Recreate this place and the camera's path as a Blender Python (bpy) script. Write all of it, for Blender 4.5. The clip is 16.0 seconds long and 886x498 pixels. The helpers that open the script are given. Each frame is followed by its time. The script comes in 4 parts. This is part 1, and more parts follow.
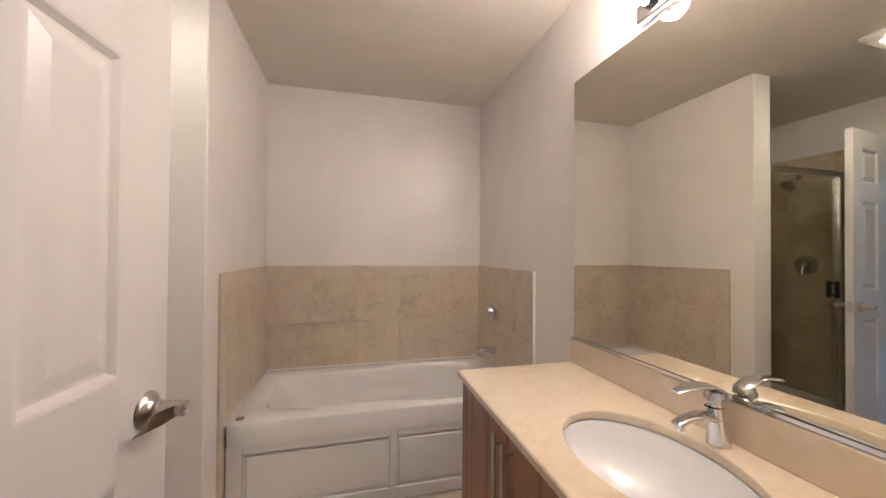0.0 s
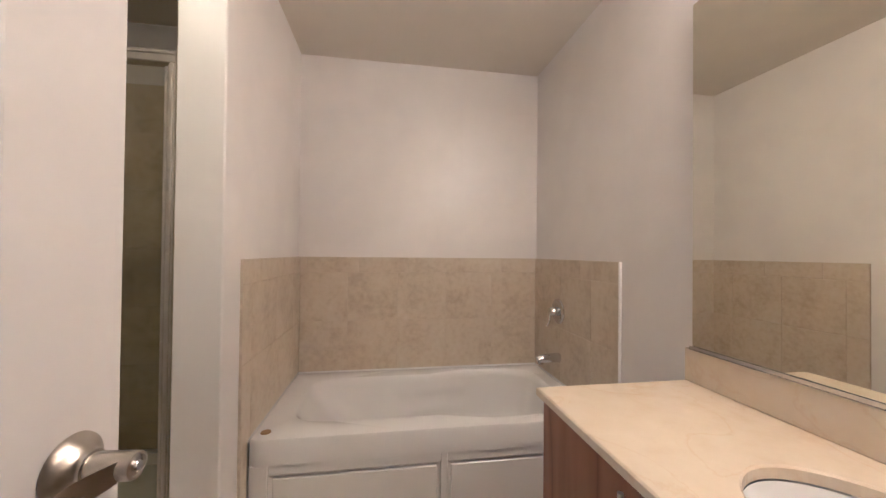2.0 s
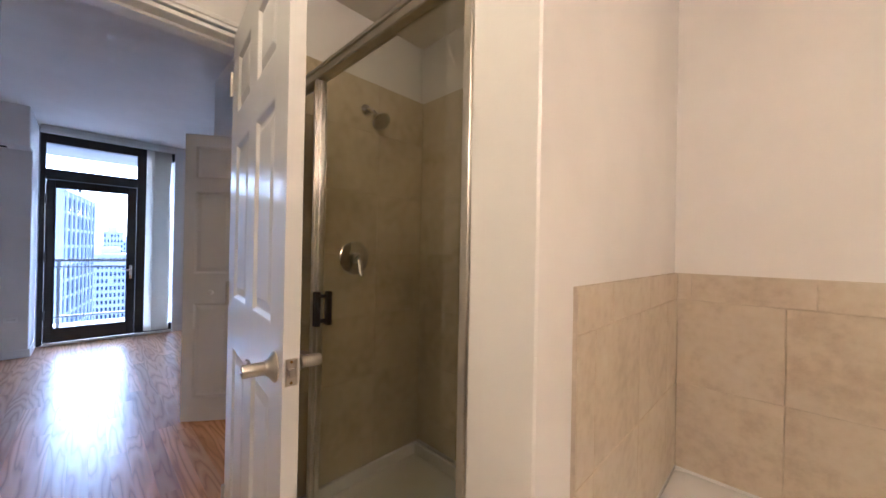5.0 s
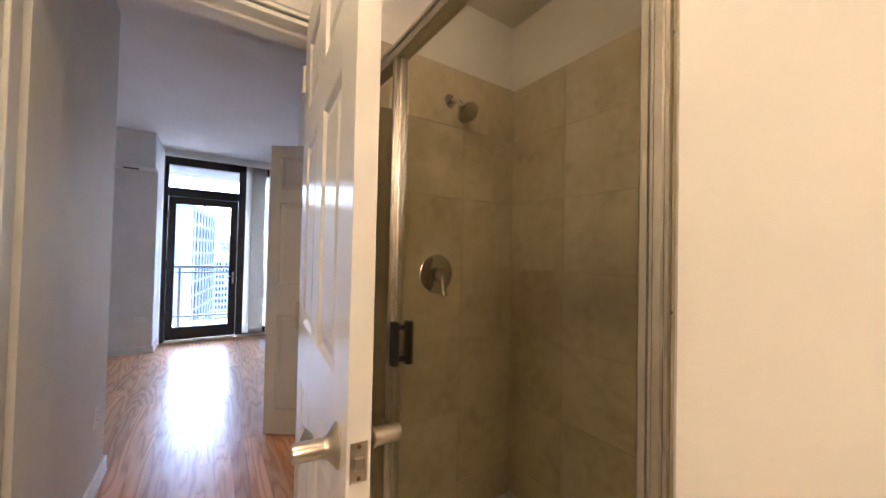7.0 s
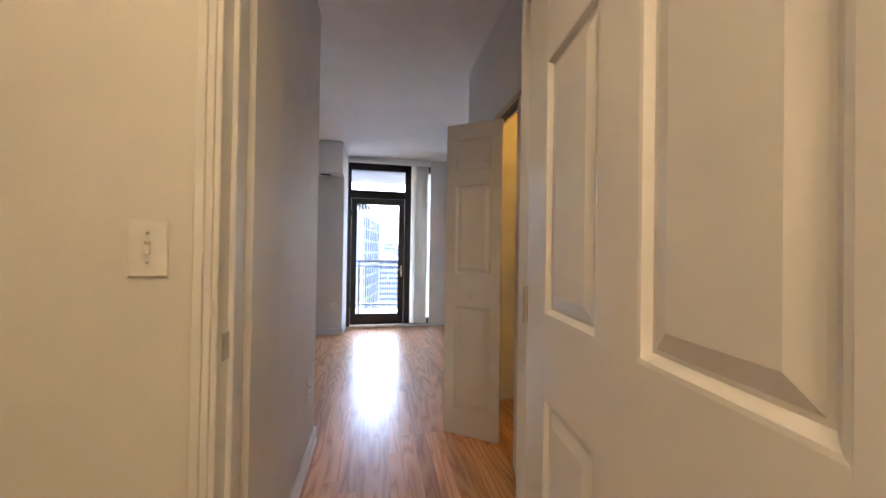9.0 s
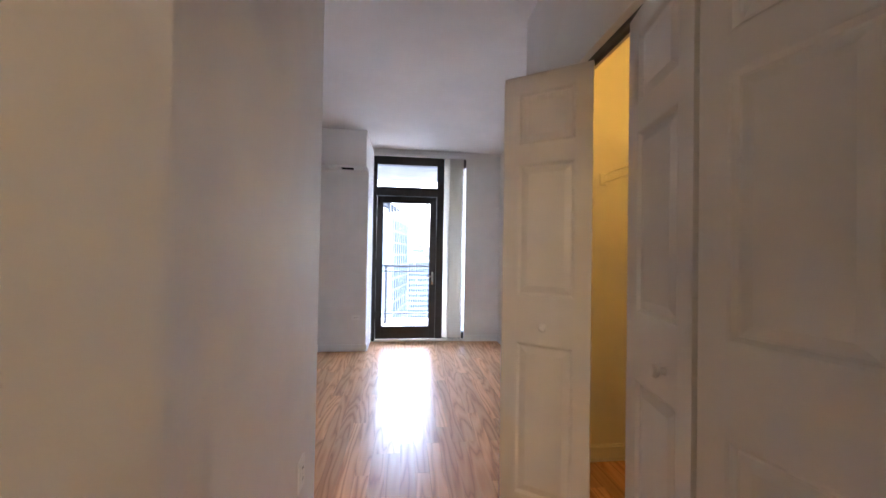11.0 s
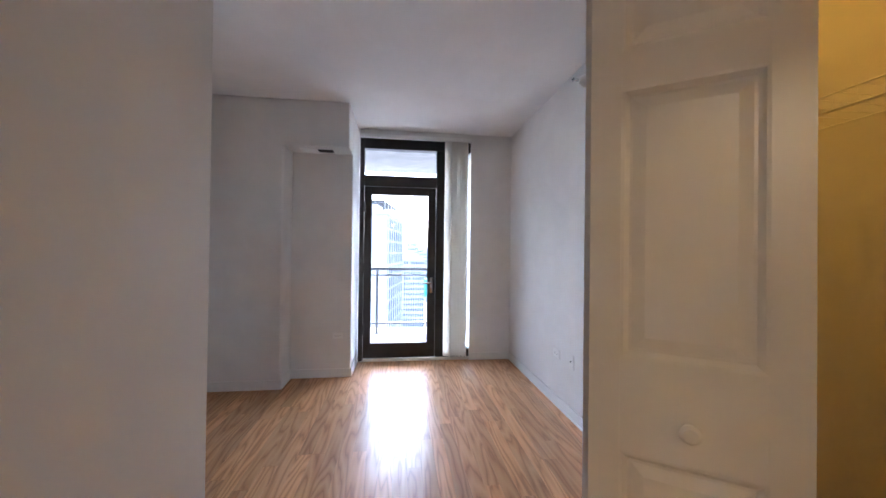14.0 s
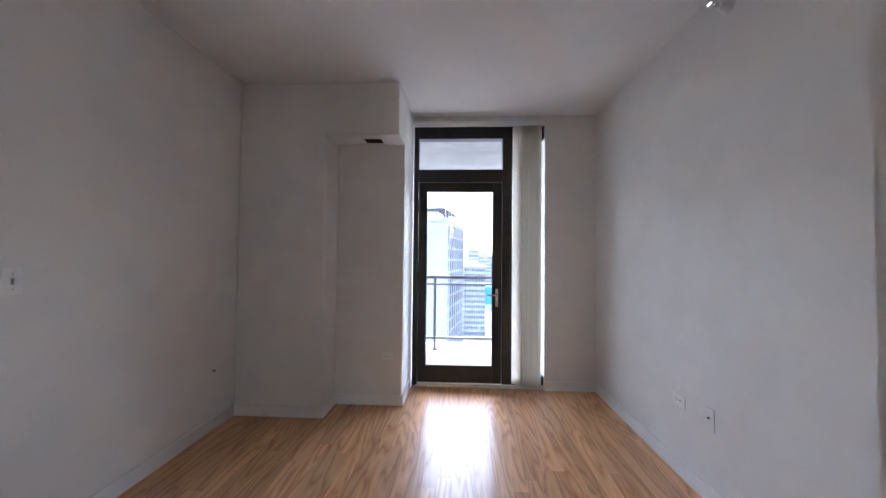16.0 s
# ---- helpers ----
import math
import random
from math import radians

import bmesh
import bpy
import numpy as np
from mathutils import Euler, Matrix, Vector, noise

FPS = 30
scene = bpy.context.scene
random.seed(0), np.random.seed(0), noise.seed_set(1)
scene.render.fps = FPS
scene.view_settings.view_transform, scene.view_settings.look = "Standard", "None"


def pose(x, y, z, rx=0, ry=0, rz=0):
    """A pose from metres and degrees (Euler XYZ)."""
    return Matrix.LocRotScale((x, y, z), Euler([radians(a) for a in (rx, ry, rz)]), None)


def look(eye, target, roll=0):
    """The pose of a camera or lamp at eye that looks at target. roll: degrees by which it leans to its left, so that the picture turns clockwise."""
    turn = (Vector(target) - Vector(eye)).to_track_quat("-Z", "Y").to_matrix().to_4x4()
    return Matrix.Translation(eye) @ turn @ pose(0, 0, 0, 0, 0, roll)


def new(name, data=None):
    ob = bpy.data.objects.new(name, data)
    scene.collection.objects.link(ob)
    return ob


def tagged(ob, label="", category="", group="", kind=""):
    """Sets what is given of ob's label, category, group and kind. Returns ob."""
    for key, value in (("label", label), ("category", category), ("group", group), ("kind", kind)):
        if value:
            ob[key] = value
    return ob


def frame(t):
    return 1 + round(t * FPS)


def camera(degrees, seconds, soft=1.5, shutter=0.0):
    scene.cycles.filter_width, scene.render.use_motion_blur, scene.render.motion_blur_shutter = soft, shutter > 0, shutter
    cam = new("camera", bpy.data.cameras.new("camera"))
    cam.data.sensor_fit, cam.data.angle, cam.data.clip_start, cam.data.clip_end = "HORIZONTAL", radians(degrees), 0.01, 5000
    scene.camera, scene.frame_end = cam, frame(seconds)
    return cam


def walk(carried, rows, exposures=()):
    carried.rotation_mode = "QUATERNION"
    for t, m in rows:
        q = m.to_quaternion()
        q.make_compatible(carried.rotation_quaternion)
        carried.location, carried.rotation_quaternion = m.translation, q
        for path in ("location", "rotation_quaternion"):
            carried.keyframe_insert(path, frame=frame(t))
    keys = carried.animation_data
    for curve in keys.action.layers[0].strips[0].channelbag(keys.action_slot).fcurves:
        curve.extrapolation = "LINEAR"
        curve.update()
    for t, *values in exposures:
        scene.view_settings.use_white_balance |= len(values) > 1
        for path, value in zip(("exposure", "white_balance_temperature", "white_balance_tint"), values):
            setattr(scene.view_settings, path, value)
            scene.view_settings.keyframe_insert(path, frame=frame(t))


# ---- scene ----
cam = camera(103.2, 16.0)
PATH = [
    (0, (0.239, 0.517, 1.264), (0.728, 2.456, 1.285), 0.4),
    (0.5, (0.245, 0.526, 1.216), (0.717, 2.469, 1.237), 0.4),
    (1, (0.238, 0.571, 1.205), (0.625, 2.533, 1.225), 0.5),
    (1.5, (0.191, 0.721, 1.214), (0.53, 2.692, 1.23), 0.7),
    (2, (0.193, 0.864, 1.197), (0.506, 2.839, 1.22), 0.6),
    (2.5, (0.22, 1.101, 1.195), (0.427, 3.09, 1.21), 0.5),
    (3, (0.206, 1.21, 1.202), (0.114, 3.208, 1.223), 0.6),
    (3.5, (0.137, 1.353, 1.19), (-0.303, 3.304, 1.201), 0.8),
    (4, (0.066, 1.444, 1.19), (-0.766, 3.262, 1.2), 0.8),
    (4.5, (0.01, 1.498, 1.189), (-1.15, 3.128, 1.196), 1.0),
    (5, (-0.041, 1.587, 1.231), (-1.444, 3.013, 1.24), 1.1),
    (7.5, (-0.401, 1.717, 1.263), (-2.079, 2.805, 1.295), 1.1),
    (8, (-0.5, 1.651, 1.21), (-2.232, 2.649, 1.228), 0.8),
    (8.5, (-0.64, 1.636, 1.191), (-2.527, 2.298, 1.21), 0.8),
    (9, (-0.76, 1.602, 1.179), (-2.723, 1.983, 1.196), 0.9),
    (11.5, (-1.613, 1.625, 1.218), (-3.601, 1.845, 1.244), 1.0),
    (12, (-1.694, 1.645, 1.214), (-3.654, 2.038, 1.248), 0.8),
    (12.5, (-1.756, 1.638, 1.214), (-3.675, 2.2, 1.248), 0.7),
    (13, (-1.926, 1.64, 1.222), (-3.845, 2.205, 1.247), 0.6),
    (13.5, (-2.095, 1.667, 1.253), (-4.045, 2.11, 1.274), 0.4),
    (14, (-2.275, 1.633, 1.258), (-4.259, 1.883, 1.273), 0.7),
    (14.5, (-2.479, 1.594, 1.242), (-4.473, 1.741, 1.276), 0.6),
    (15, (-2.67, 1.612, 1.231), (-4.668, 1.682, 1.266), 0.5),
    (15.5, (-2.829, 1.637, 1.244), (-4.829, 1.617, 1.284), 0.6),
    (16, (-2.899, 1.645, 1.248), (-4.896, 1.551, 1.299), 0.6),
]
EXPOSURES = [(0.0, 4.15, 4500, 19), (2.5, 4.2, 4500, 20), (3.5, 4.17, 4700, 22), (4.5, 4.6, 4550, 18), (5.0, 4.55, 4800, 19), (7.5, 4.88, 5450, 18),
             (9.0, 4.75, 5850, 18), (11.5, 5.15, 5750, 18), (12.5, 5.15, 5750, 18), (14.0, 4.88, 5800, 17), (15.5, 4.62, 5950, 17), (16.0, 4.42, 6000, 17)]
walk(cam, [(t, look(eye, target, roll)) for t, eye, target, roll in PATH], EXPOSURES)

# ---- sky and sun ----
world = bpy.data.worlds.new("world")
scene.world = world
world.use_nodes = True
wn = world.node_tree
sky = wn.nodes.new("ShaderNodeTexSky")
sky.sky_type, sky.sun_disc = "NISHITA", False
sky.sun_elevation, sky.sun_rotation = radians(68), radians(270)
sky.air_density, sky.dust_density = 1.0, 4.0
wn.links.new(sky.outputs[0], wn.nodes["Background"].inputs[0])
wn.nodes["Background"].inputs[1].default_value = 0.15
sun = new("sun", bpy.data.lights.new("sun", "SUN"))
sun.data.energy, sun.data.angle, sun.data.color = 0.5, radians(10), (1.0, 0.97, 0.93)
sun.matrix_world = look((-22, -5, 56), (0, 0, 0))

LAMP = (1.0, 0.7, 0.39)
VANITY_GLOW, FAN_GLOW, CLOSET_GLOW = 5.3, 3.5, 2.2


# ---- materials ----
def mat(name, color, rough=0.5, metal=0.0, spec=0.5, grain=0.0, scale=8.0, bump=0.0, bump_scale=60.0, coat=0.0):
    """A plain surface with two scales of colour variation and a fine relief."""
    m = bpy.data.materials.new(name)
    m.use_nodes = True
    t = m.node_tree
    b = t.nodes["Principled BSDF"]
    b.inputs["Base Color"].default_value = (*color, 1)
    b.inputs["Roughness"].default_value = rough
    b.inputs["Metallic"].default_value = metal
    b.inputs["Specular IOR Level"].default_value = spec
    b.inputs["Coat Weight"].default_value = coat
    co = t.nodes.new("ShaderNodeTexCoord")
    if grain:
        big, small = t.nodes.new("ShaderNodeTexNoise"), t.nodes.new("ShaderNodeTexNoise")
        big.inputs["Scale"].default_value, small.inputs["Scale"].default_value = scale * 0.25, scale
        small.inputs["Detail"].default_value = 6
        mix = t.nodes.new("ShaderNodeMath")
        mix.operation = "ADD"
        ramp = t.nodes.new("ShaderNodeValToRGB")
        ramp.color_ramp.elements[0].position, ramp.color_ramp.elements[1].position = 0.75, 1.0
        lo = [c * (1 - grain) for c in color]
        hi = [min(1, c * (1 + grain * 0.5)) for c in color]
        ramp.color_ramp.elements[0].color, ramp.color_ramp.elements[1].color = (*lo, 1), (*hi, 1)
        scl = t.nodes.new("ShaderNodeMath")
        scl.operation, scl.inputs[1].default_value = "MULTIPLY", 0.85
        for n in (big, small):
            t.links.new(co.outputs["Object"], n.inputs["Vector"])
        t.links.new(big.outputs[0], mix.inputs[0])
        t.links.new(small.outputs[0], mix.inputs[1])
        t.links.new(mix.outputs[0], scl.inputs[0])
        t.links.new(scl.outputs[0], ramp.inputs[0])
        t.links.new(ramp.outputs[0], b.inputs["Base Color"])
    if bump:
        n, bp = t.nodes.new("ShaderNodeTexNoise"), t.nodes.new("ShaderNodeBump")
        n.inputs["Scale"].default_value, n.inputs["Detail"].default_value = bump_scale, 4
        bp.inputs["Strength"].default_value, bp.inputs["Distance"].default_value = bump, 0.004
        t.links.new(co.outputs["Object"], n.inputs["Vector"])
        t.links.new(n.outputs[0], bp.inputs["Height"])
        t.links.new(bp.outputs[0], b.inputs["Normal"])
    return m


def glow(name, color, strength):
    m = mat(name, color, 0.3)
    b = m.node_tree.nodes["Principled BSDF"]
    b.inputs["Emission Color"].default_value, b.inputs["Emission Strength"].default_value = (*color, 1), strength
    return m


def glass(name, tint, gloss=0.03):
    """A thin pane: clear with a faint tint, its gloss by Fresnel."""
    m = bpy.data.materials.new(name)
    m.use_nodes = True
    t = m.node_tree
    out = t.nodes["Material Output"]
    t.nodes.remove(t.nodes["Principled BSDF"])
    clear, shine, mix = t.nodes.new("ShaderNodeBsdfTransparent"), t.nodes.new("ShaderNodeBsdfGlossy"), t.nodes.new("ShaderNodeMixShader")
    lw, pw5, fr = t.nodes.new("ShaderNodeLayerWeight"), t.nodes.new("ShaderNodeMath"), t.nodes.new("ShaderNodeMath")
    lw.inputs["Blend"].default_value = 0.5
    pw5.operation, pw5.inputs[1].default_value = "POWER", 5.0
    fr.operation, fr.inputs[1].default_value, fr.inputs[2].default_value = "MULTIPLY_ADD", 0.85, gloss
    t.links.new(lw.outputs["Facing"], pw5.inputs[0])
    t.links.new(pw5.outputs[0], fr.inputs[0])
    clear.inputs[0].default_value, shine.inputs["Roughness"].default_value = (*tint, 1), 0.02
    t.links.new(fr.outputs[0], mix.inputs[0])
    t.links.new(clear.outputs[0], mix.inputs[1])
    t.links.new(shine.outputs[0], mix.inputs[2])
    t.links.new(mix.outputs[0], out.inputs["Surface"])
    return m


def stone(name, low, mid, high, scale, rough, vein=None, spread=0.12, bump=0.15):
    """Mottled tile or marble; each piece takes its own patch of the pattern."""
    m = bpy.data.materials.new(name)
    m.use_nodes = True
    t = m.node_tree
    b = t.nodes["Principled BSDF"]
    b.inputs["Roughness"].default_value = rough
    co, info = t.nodes.new("ShaderNodeTexCoord"), t.nodes.new("ShaderNodeObjectInfo")
    off, add = t.nodes.new("ShaderNodeVectorMath"), t.nodes.new("ShaderNodeVectorMath")
    off.operation, add.operation = "SCALE", "ADD"
    off.inputs[0].default_value = (17.0, 31.0, 23.0)
    t.links.new(info.outputs["Random"], off.inputs["Scale"])
    t.links.new(co.outputs["Object"], add.inputs[0])
    t.links.new(off.outputs[0], add.inputs[1])
    n1, n2 = t.nodes.new("ShaderNodeTexNoise"), t.nodes.new("ShaderNodeTexNoise")
    n1.inputs["Scale"].default_value, n1.inputs["Detail"].default_value, n1.inputs["Roughness"].default_value = scale, 8, 0.68
    n2.inputs["Scale"].default_value, n2.inputs["Detail"].default_value = scale * 7, 5
    for n in (n1, n2):
        t.links.new(add.outputs[0], n.inputs["Vector"])
    mx = t.nodes.new("ShaderNodeMix")
    mx.data_type, mx.inputs["Factor"].default_value = "FLOAT", 0.35
    t.links.new(n1.outputs[0], mx.inputs["A"])
    t.links.new(n2.outputs[0], mx.inputs["B"])
    ramp = t.nodes.new("ShaderNodeValToRGB")
    e = ramp.color_ramp.elements
    e[0].position, e[1].position = 0.5 - spread, 0.5 + spread
    e[0].color, e[1].color = (*low, 1), (*high, 1)
    e.new(0.5).color = (*mid, 1)
    t.links.new(mx.outputs["Result"], ramp.inputs[0])
    last = ramp.outputs[0]
    if vein:
        v = t.nodes.new("ShaderNodeTexNoise")
        v.inputs["Scale"].default_value, v.inputs["Detail"].default_value, v.inputs["Distortion"].default_value = 3.0, 6, 1.2
        t.links.new(add.outputs[0], v.inputs["Vector"])
        r2 = t.nodes.new("ShaderNodeValToRGB")
        q = r2.color_ramp.elements
        q[0].position, q[1].position = 0.485, 0.515
        q[0].color, q[1].color = (0, 0, 0, 1), (0, 0, 0, 1)
        q.new(0.5).color = (0.28, 0.28, 0.28, 1)
        t.links.new(v.outputs[0], r2.inputs[0])
        m2 = t.nodes.new("ShaderNodeMix")
        m2.data_type = "RGBA"
        m2.inputs["B"].default_value = (*vein, 1)
        t.links.new(r2.outputs[0], m2.inputs["Factor"])
        t.links.new(last, m2.inputs["A"])
        last = m2.outputs["Result"]
    t.links.new(last, b.inputs["Base Color"])
    bp = t.nodes.new("ShaderNodeBump")
    bp.inputs["Strength"].default_value, bp.inputs["Distance"].default_value = bump, 0.002
    t.links.new(n2.outputs[0], bp.inputs["Height"])
    t.links.new(bp.outputs[0], b.inputs["Normal"])
    return m


def wood(name, dark, mid, light, along, rough, ring=9.0, tone=0.3, coat=0.0, stretch=0.11, bands=14.0):
    """Flat-sawn boards: stretched, bent rings, each board its own cut and tone. along: the axis of the grain."""
    m = bpy.data.materials.new(name)
    m.use_nodes = True
    t = m.node_tree
    b = t.nodes["Principled BSDF"]
    b.inputs["Coat Weight"].default_value, b.inputs["Coat Roughness"].default_value = coat, 0.17
    co, info = t.nodes.new("ShaderNodeTexCoord"), t.nodes.new("ShaderNodeObjectInfo")
    off, add, mp = t.nodes.new("ShaderNodeVectorMath"), t.nodes.new("ShaderNodeVectorMath"), t.nodes.new("ShaderNodeMapping")
    off.operation, add.operation = "SCALE", "ADD"
    off.inputs[0].default_value = (13.0, 37.0, 19.0)
    t.links.new(info.outputs["Random"], off.inputs["Scale"])
    t.links.new(co.outputs["Object"], add.inputs[0])
    t.links.new(off.outputs[0], add.inputs[1])
    t.links.new(add.outputs[0], mp.inputs["Vector"])
    mp.inputs["Scale"].default_value = [stretch if i == along else 1.0 for i in range(3)]
    body, fib = t.nodes.new("ShaderNodeTexNoise"), t.nodes.new("ShaderNodeTexNoise")
    body.inputs["Scale"].default_value, body.inputs["Detail"].default_value, body.inputs["Roughness"].default_value = ring, 3, 0.42
    fm = t.nodes.new("ShaderNodeMapping")
    fm.inputs["Scale"].default_value = [0.03 if i == along else 1.0 for i in range(3)]
    t.links.new(add.outputs[0], fm.inputs["Vector"])
    fib.inputs["Scale"].default_value, fib.inputs["Detail"].default_value = 260, 4
    t.links.new(mp.outputs[0], body.inputs["Vector"])
    t.links.new(fm.outputs[0], fib.inputs["Vector"])
    mul, frac = t.nodes.new("ShaderNodeMath"), t.nodes.new("ShaderNodeMath")
    mul.operation, mul.inputs[1].default_value, frac.operation = "MULTIPLY", bands, "PINGPONG"
    frac.inputs[1].default_value = 1.0
    t.links.new(body.outputs[0], mul.inputs[0])
    t.links.new(mul.outputs[0], frac.inputs[0])
    mx = t.nodes.new("ShaderNodeMix")
    mx.data_type, mx.inputs["Factor"].default_value = "FLOAT", 0.22
    t.links.new(frac.outputs[0], mx.inputs["A"])
    t.links.new(fib.outputs[0], mx.inputs["B"])
    ramp = t.nodes.new("ShaderNodeValToRGB")
    e = ramp.color_ramp.elements
    e[0].position, e[1].position = 0.06, 0.8
    e[0].color, e[1].color = (*dark, 1), (*light, 1)
    e.new(0.3).color = (*mid, 1)
    t.links.new(mx.outputs["Result"], ramp.inputs[0])
    hsv, rng = t.nodes.new("ShaderNodeHueSaturation"), t.nodes.new("ShaderNodeMapRange")
    rng.inputs["To Min"].default_value, rng.inputs["To Max"].default_value = 1 - tone, 1 + tone * 0.6
    t.links.new(info.outputs["Random"], rng.inputs["Value"])
    t.links.new(rng.outputs[0], hsv.inputs["Value"])
    t.links.new(ramp.outputs[0], hsv.inputs["Color"])
    t.links.new(hsv.outputs[0], b.inputs["Base Color"])
    rr = t.nodes.new("ShaderNodeMapRange")
    rr.inputs["To Min"].default_value, rr.inputs["To Max"].default_value = rough + 0.08, rough - 0.03
    t.links.new(mx.outputs["Result"], rr.inputs["Value"])
    t.links.new(rr.outputs[0], b.inputs["Roughness"])
    bp = t.nodes.new("ShaderNodeBump")
    bp.inputs["Strength"].default_value, bp.inputs["Distance"].default_value = 0.12, 0.0015
    t.links.new(mx.outputs["Result"], bp.inputs["Height"])
    t.links.new(bp.outputs[0], b.inputs["Normal"])
    return m


PAINT = mat("wall_paint", (0.82, 0.8, 0.77), 0.6, grain=0.03, scale=5, bump=0.12, bump_scale=130)
BATHPAINT = mat("bath_wall_paint", (0.8, 0.77, 0.735), 0.35, grain=0.03, scale=5, bump=0.1, bump_scale=110)
# bathroom ceiling colour: darker and more tan than the hall and bedroom ceiling
BATHCEIL = mat("bath_ceiling_tan", (0.74, 0.69, 0.6), 0.8, grain=0.03, scale=4, bump=0.15, bump_scale=90)
CEIL = mat("ceiling_paint", (0.82, 0.8, 0.78), 0.85, grain=0.03, scale=4, bump=0.15, bump_scale=90)
TRIM = mat("trim_paint", (0.84, 0.83, 0.8), 0.32, grain=0.03, scale=7, bump=0.05, bump_scale=40)
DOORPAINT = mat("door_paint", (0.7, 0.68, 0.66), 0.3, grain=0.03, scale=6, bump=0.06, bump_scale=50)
PLASTIC = mat("white_plastic", (0.88, 0.87, 0.84), 0.35, grain=0.02)
ACRYLIC = mat("white_acrylic", (0.8, 0.79, 0.77), 0.22, grain=0.015, scale=3, coat=0.2)
CERAMIC = mat("white_ceramic", (0.84, 0.84, 0.83), 0.06, grain=0.01, coat=0.5)
CHROME = mat("chrome", (0.7, 0.7, 0.71), 0.09, 1.0, bump=0.01)
NICKEL = mat("brushed_nickel", (0.6, 0.56, 0.5), 0.28, 1.0, grain=0.06, scale=40, bump=0.03, bump_scale=200)
ALU = mat("shower_aluminium", (0.72, 0.69, 0.63), 0.28, 1.0, grain=0.08, scale=20, bump=0.02)
BRONZE = mat("dark_bronze", (0.035, 0.03, 0.028), 0.42, 0.3, grain=0.15, scale=12, bump=0.04)
DARK = mat("dark_gap", (0.02, 0.02, 0.02), 0.7, grain=0.1)
STEELGREY = mat("painted_steel_rail", (0.16, 0.16, 0.165), 0.5, 0.2, grain=0.1, scale=10, bump=0.05)
CONCRETE = mat("balcony_concrete", (0.27, 0.27, 0.27), 0.85, grain=0.18, scale=6, bump=0.3, bump_scale=25)
VANE = mat("blind_vane", (0.86, 0.84, 0.79), 0.5, grain=0.04, scale=20, bump=0.08, bump_scale=180)
vt = VANE.node_tree
vtr, vmx = vt.nodes.new("ShaderNodeBsdfTranslucent"), vt.nodes.new("ShaderNodeMixShader")
vtr.inputs["Color"].default_value, vmx.inputs["Fac"].default_value = (0.85, 0.8, 0.72, 1), 0.6
vt.links.new(vt.nodes["Principled BSDF"].outputs[0], vmx.inputs[1])
vt.links.new(vtr.outputs[0], vmx.inputs[2])
vt.links.new(vmx.outputs[0], vt.nodes["Material Output"].inputs["Surface"])
GROUT = mat("grout", (0.6, 0.52, 0.41), 0.9, grain=0.1, scale=40, bump=0.2)
SHOWERGROUT = mat("shower_grout", (0.47, 0.4, 0.28), 0.9, grain=0.1, scale=40, bump=0.2)
BRASS = mat("dull_brass", (0.35, 0.22, 0.1), 0.35, 0.9, grain=0.1, scale=60)
TILE = stone("beige_tile", (0.48, 0.395, 0.285), (0.6, 0.515, 0.39), (0.65, 0.575, 0.46), 5.0, 0.34, spread=0.16)
SHOWERTILE = stone("shower_tile", (0.42, 0.345, 0.22), (0.54, 0.46, 0.305), (0.6, 0.525, 0.375), 4.0, 0.36, spread=0.13)
MARBLE = stone("cream_marble", (0.61, 0.48, 0.315), (0.7, 0.595, 0.44), (0.75, 0.66, 0.515), 2.2, 0.16, vein=(0.6, 0.42, 0.24), spread=0.25, bump=0.02)
OAK = wood("oak_floor", (0.45, 0.2, 0.08), (0.64, 0.32, 0.14), (0.75, 0.42, 0.2), 0, 0.32, ring=5.4, tone=0.22, coat=0.2, stretch=0.1, bands=30.0)
CABINET = wood("stained_cabinet", (0.14, 0.05, 0.022), (0.23, 0.09, 0.04), (0.29, 0.125, 0.06), 2, 0.35, ring=5.0, tone=0.08)
MIRROR = mat("mirror_silver", (0.84, 0.83, 0.74), 0.0, 1.0)
PANE = glass("window_glass", (0.93, 0.96, 0.95))
SHOWERGLASS = glass("shower_glass", (0.965, 0.965, 0.92), 0.045)
BULB = glow("bulb_glow", LAMP, VANITY_GLOW)
LENS = glow("fan_lens_glow", (1.0, 0.73, 0.35), FAN_GLOW)
CLOSETBULB = glow("closet_bulb_glow", (1.0, 0.52, 0.075), CLOSET_GLOW)
FACADE = mat("pale_facade", (0.3, 0.295, 0.29), 0.8, grain=0.08, scale=0.3, bump=0.1, bump_scale=2)
FACADEGLASS = mat("blue_facade_glass", (0.022, 0.036, 0.06), 0.5, 0.0, 0.05, grain=0.3, scale=0.6)
TEALWRAP = mat("teal_wrap", (0.03, 0.19, 0.2), 0.7, grain=0.1, scale=0.5)
STREET = mat("street_ground", (0.15, 0.15, 0.155), 0.9, grain=0.5, scale=0.06, bump=0.1, bump_scale=1)


# ---- mesh helpers ----
def link(name, bm, material, smooth=False):
    me = bpy.data.meshes.new(name)
    bmesh.ops.recalc_face_normals(bm, faces=bm.faces[:])
    bm.to_mesh(me)
    bm.free()
    if smooth:
        me.shade_smooth()
        me.set_sharp_from_angle(angle=radians(38))
    if material:
        me.materials.append(material)
    return new(name, me)


def part(name, bm, material, parent, label="", smooth=False):
    ob = link(name, bm, material, smooth)
    ob.parent = parent
    return tagged(ob, label) if label else ob


def thing(name, m, label, category, group="", kind=""):
    e = new(name)
    e.empty_display_size = 0.1
    e.matrix_world = m
    return tagged(e, label, category, group, kind)


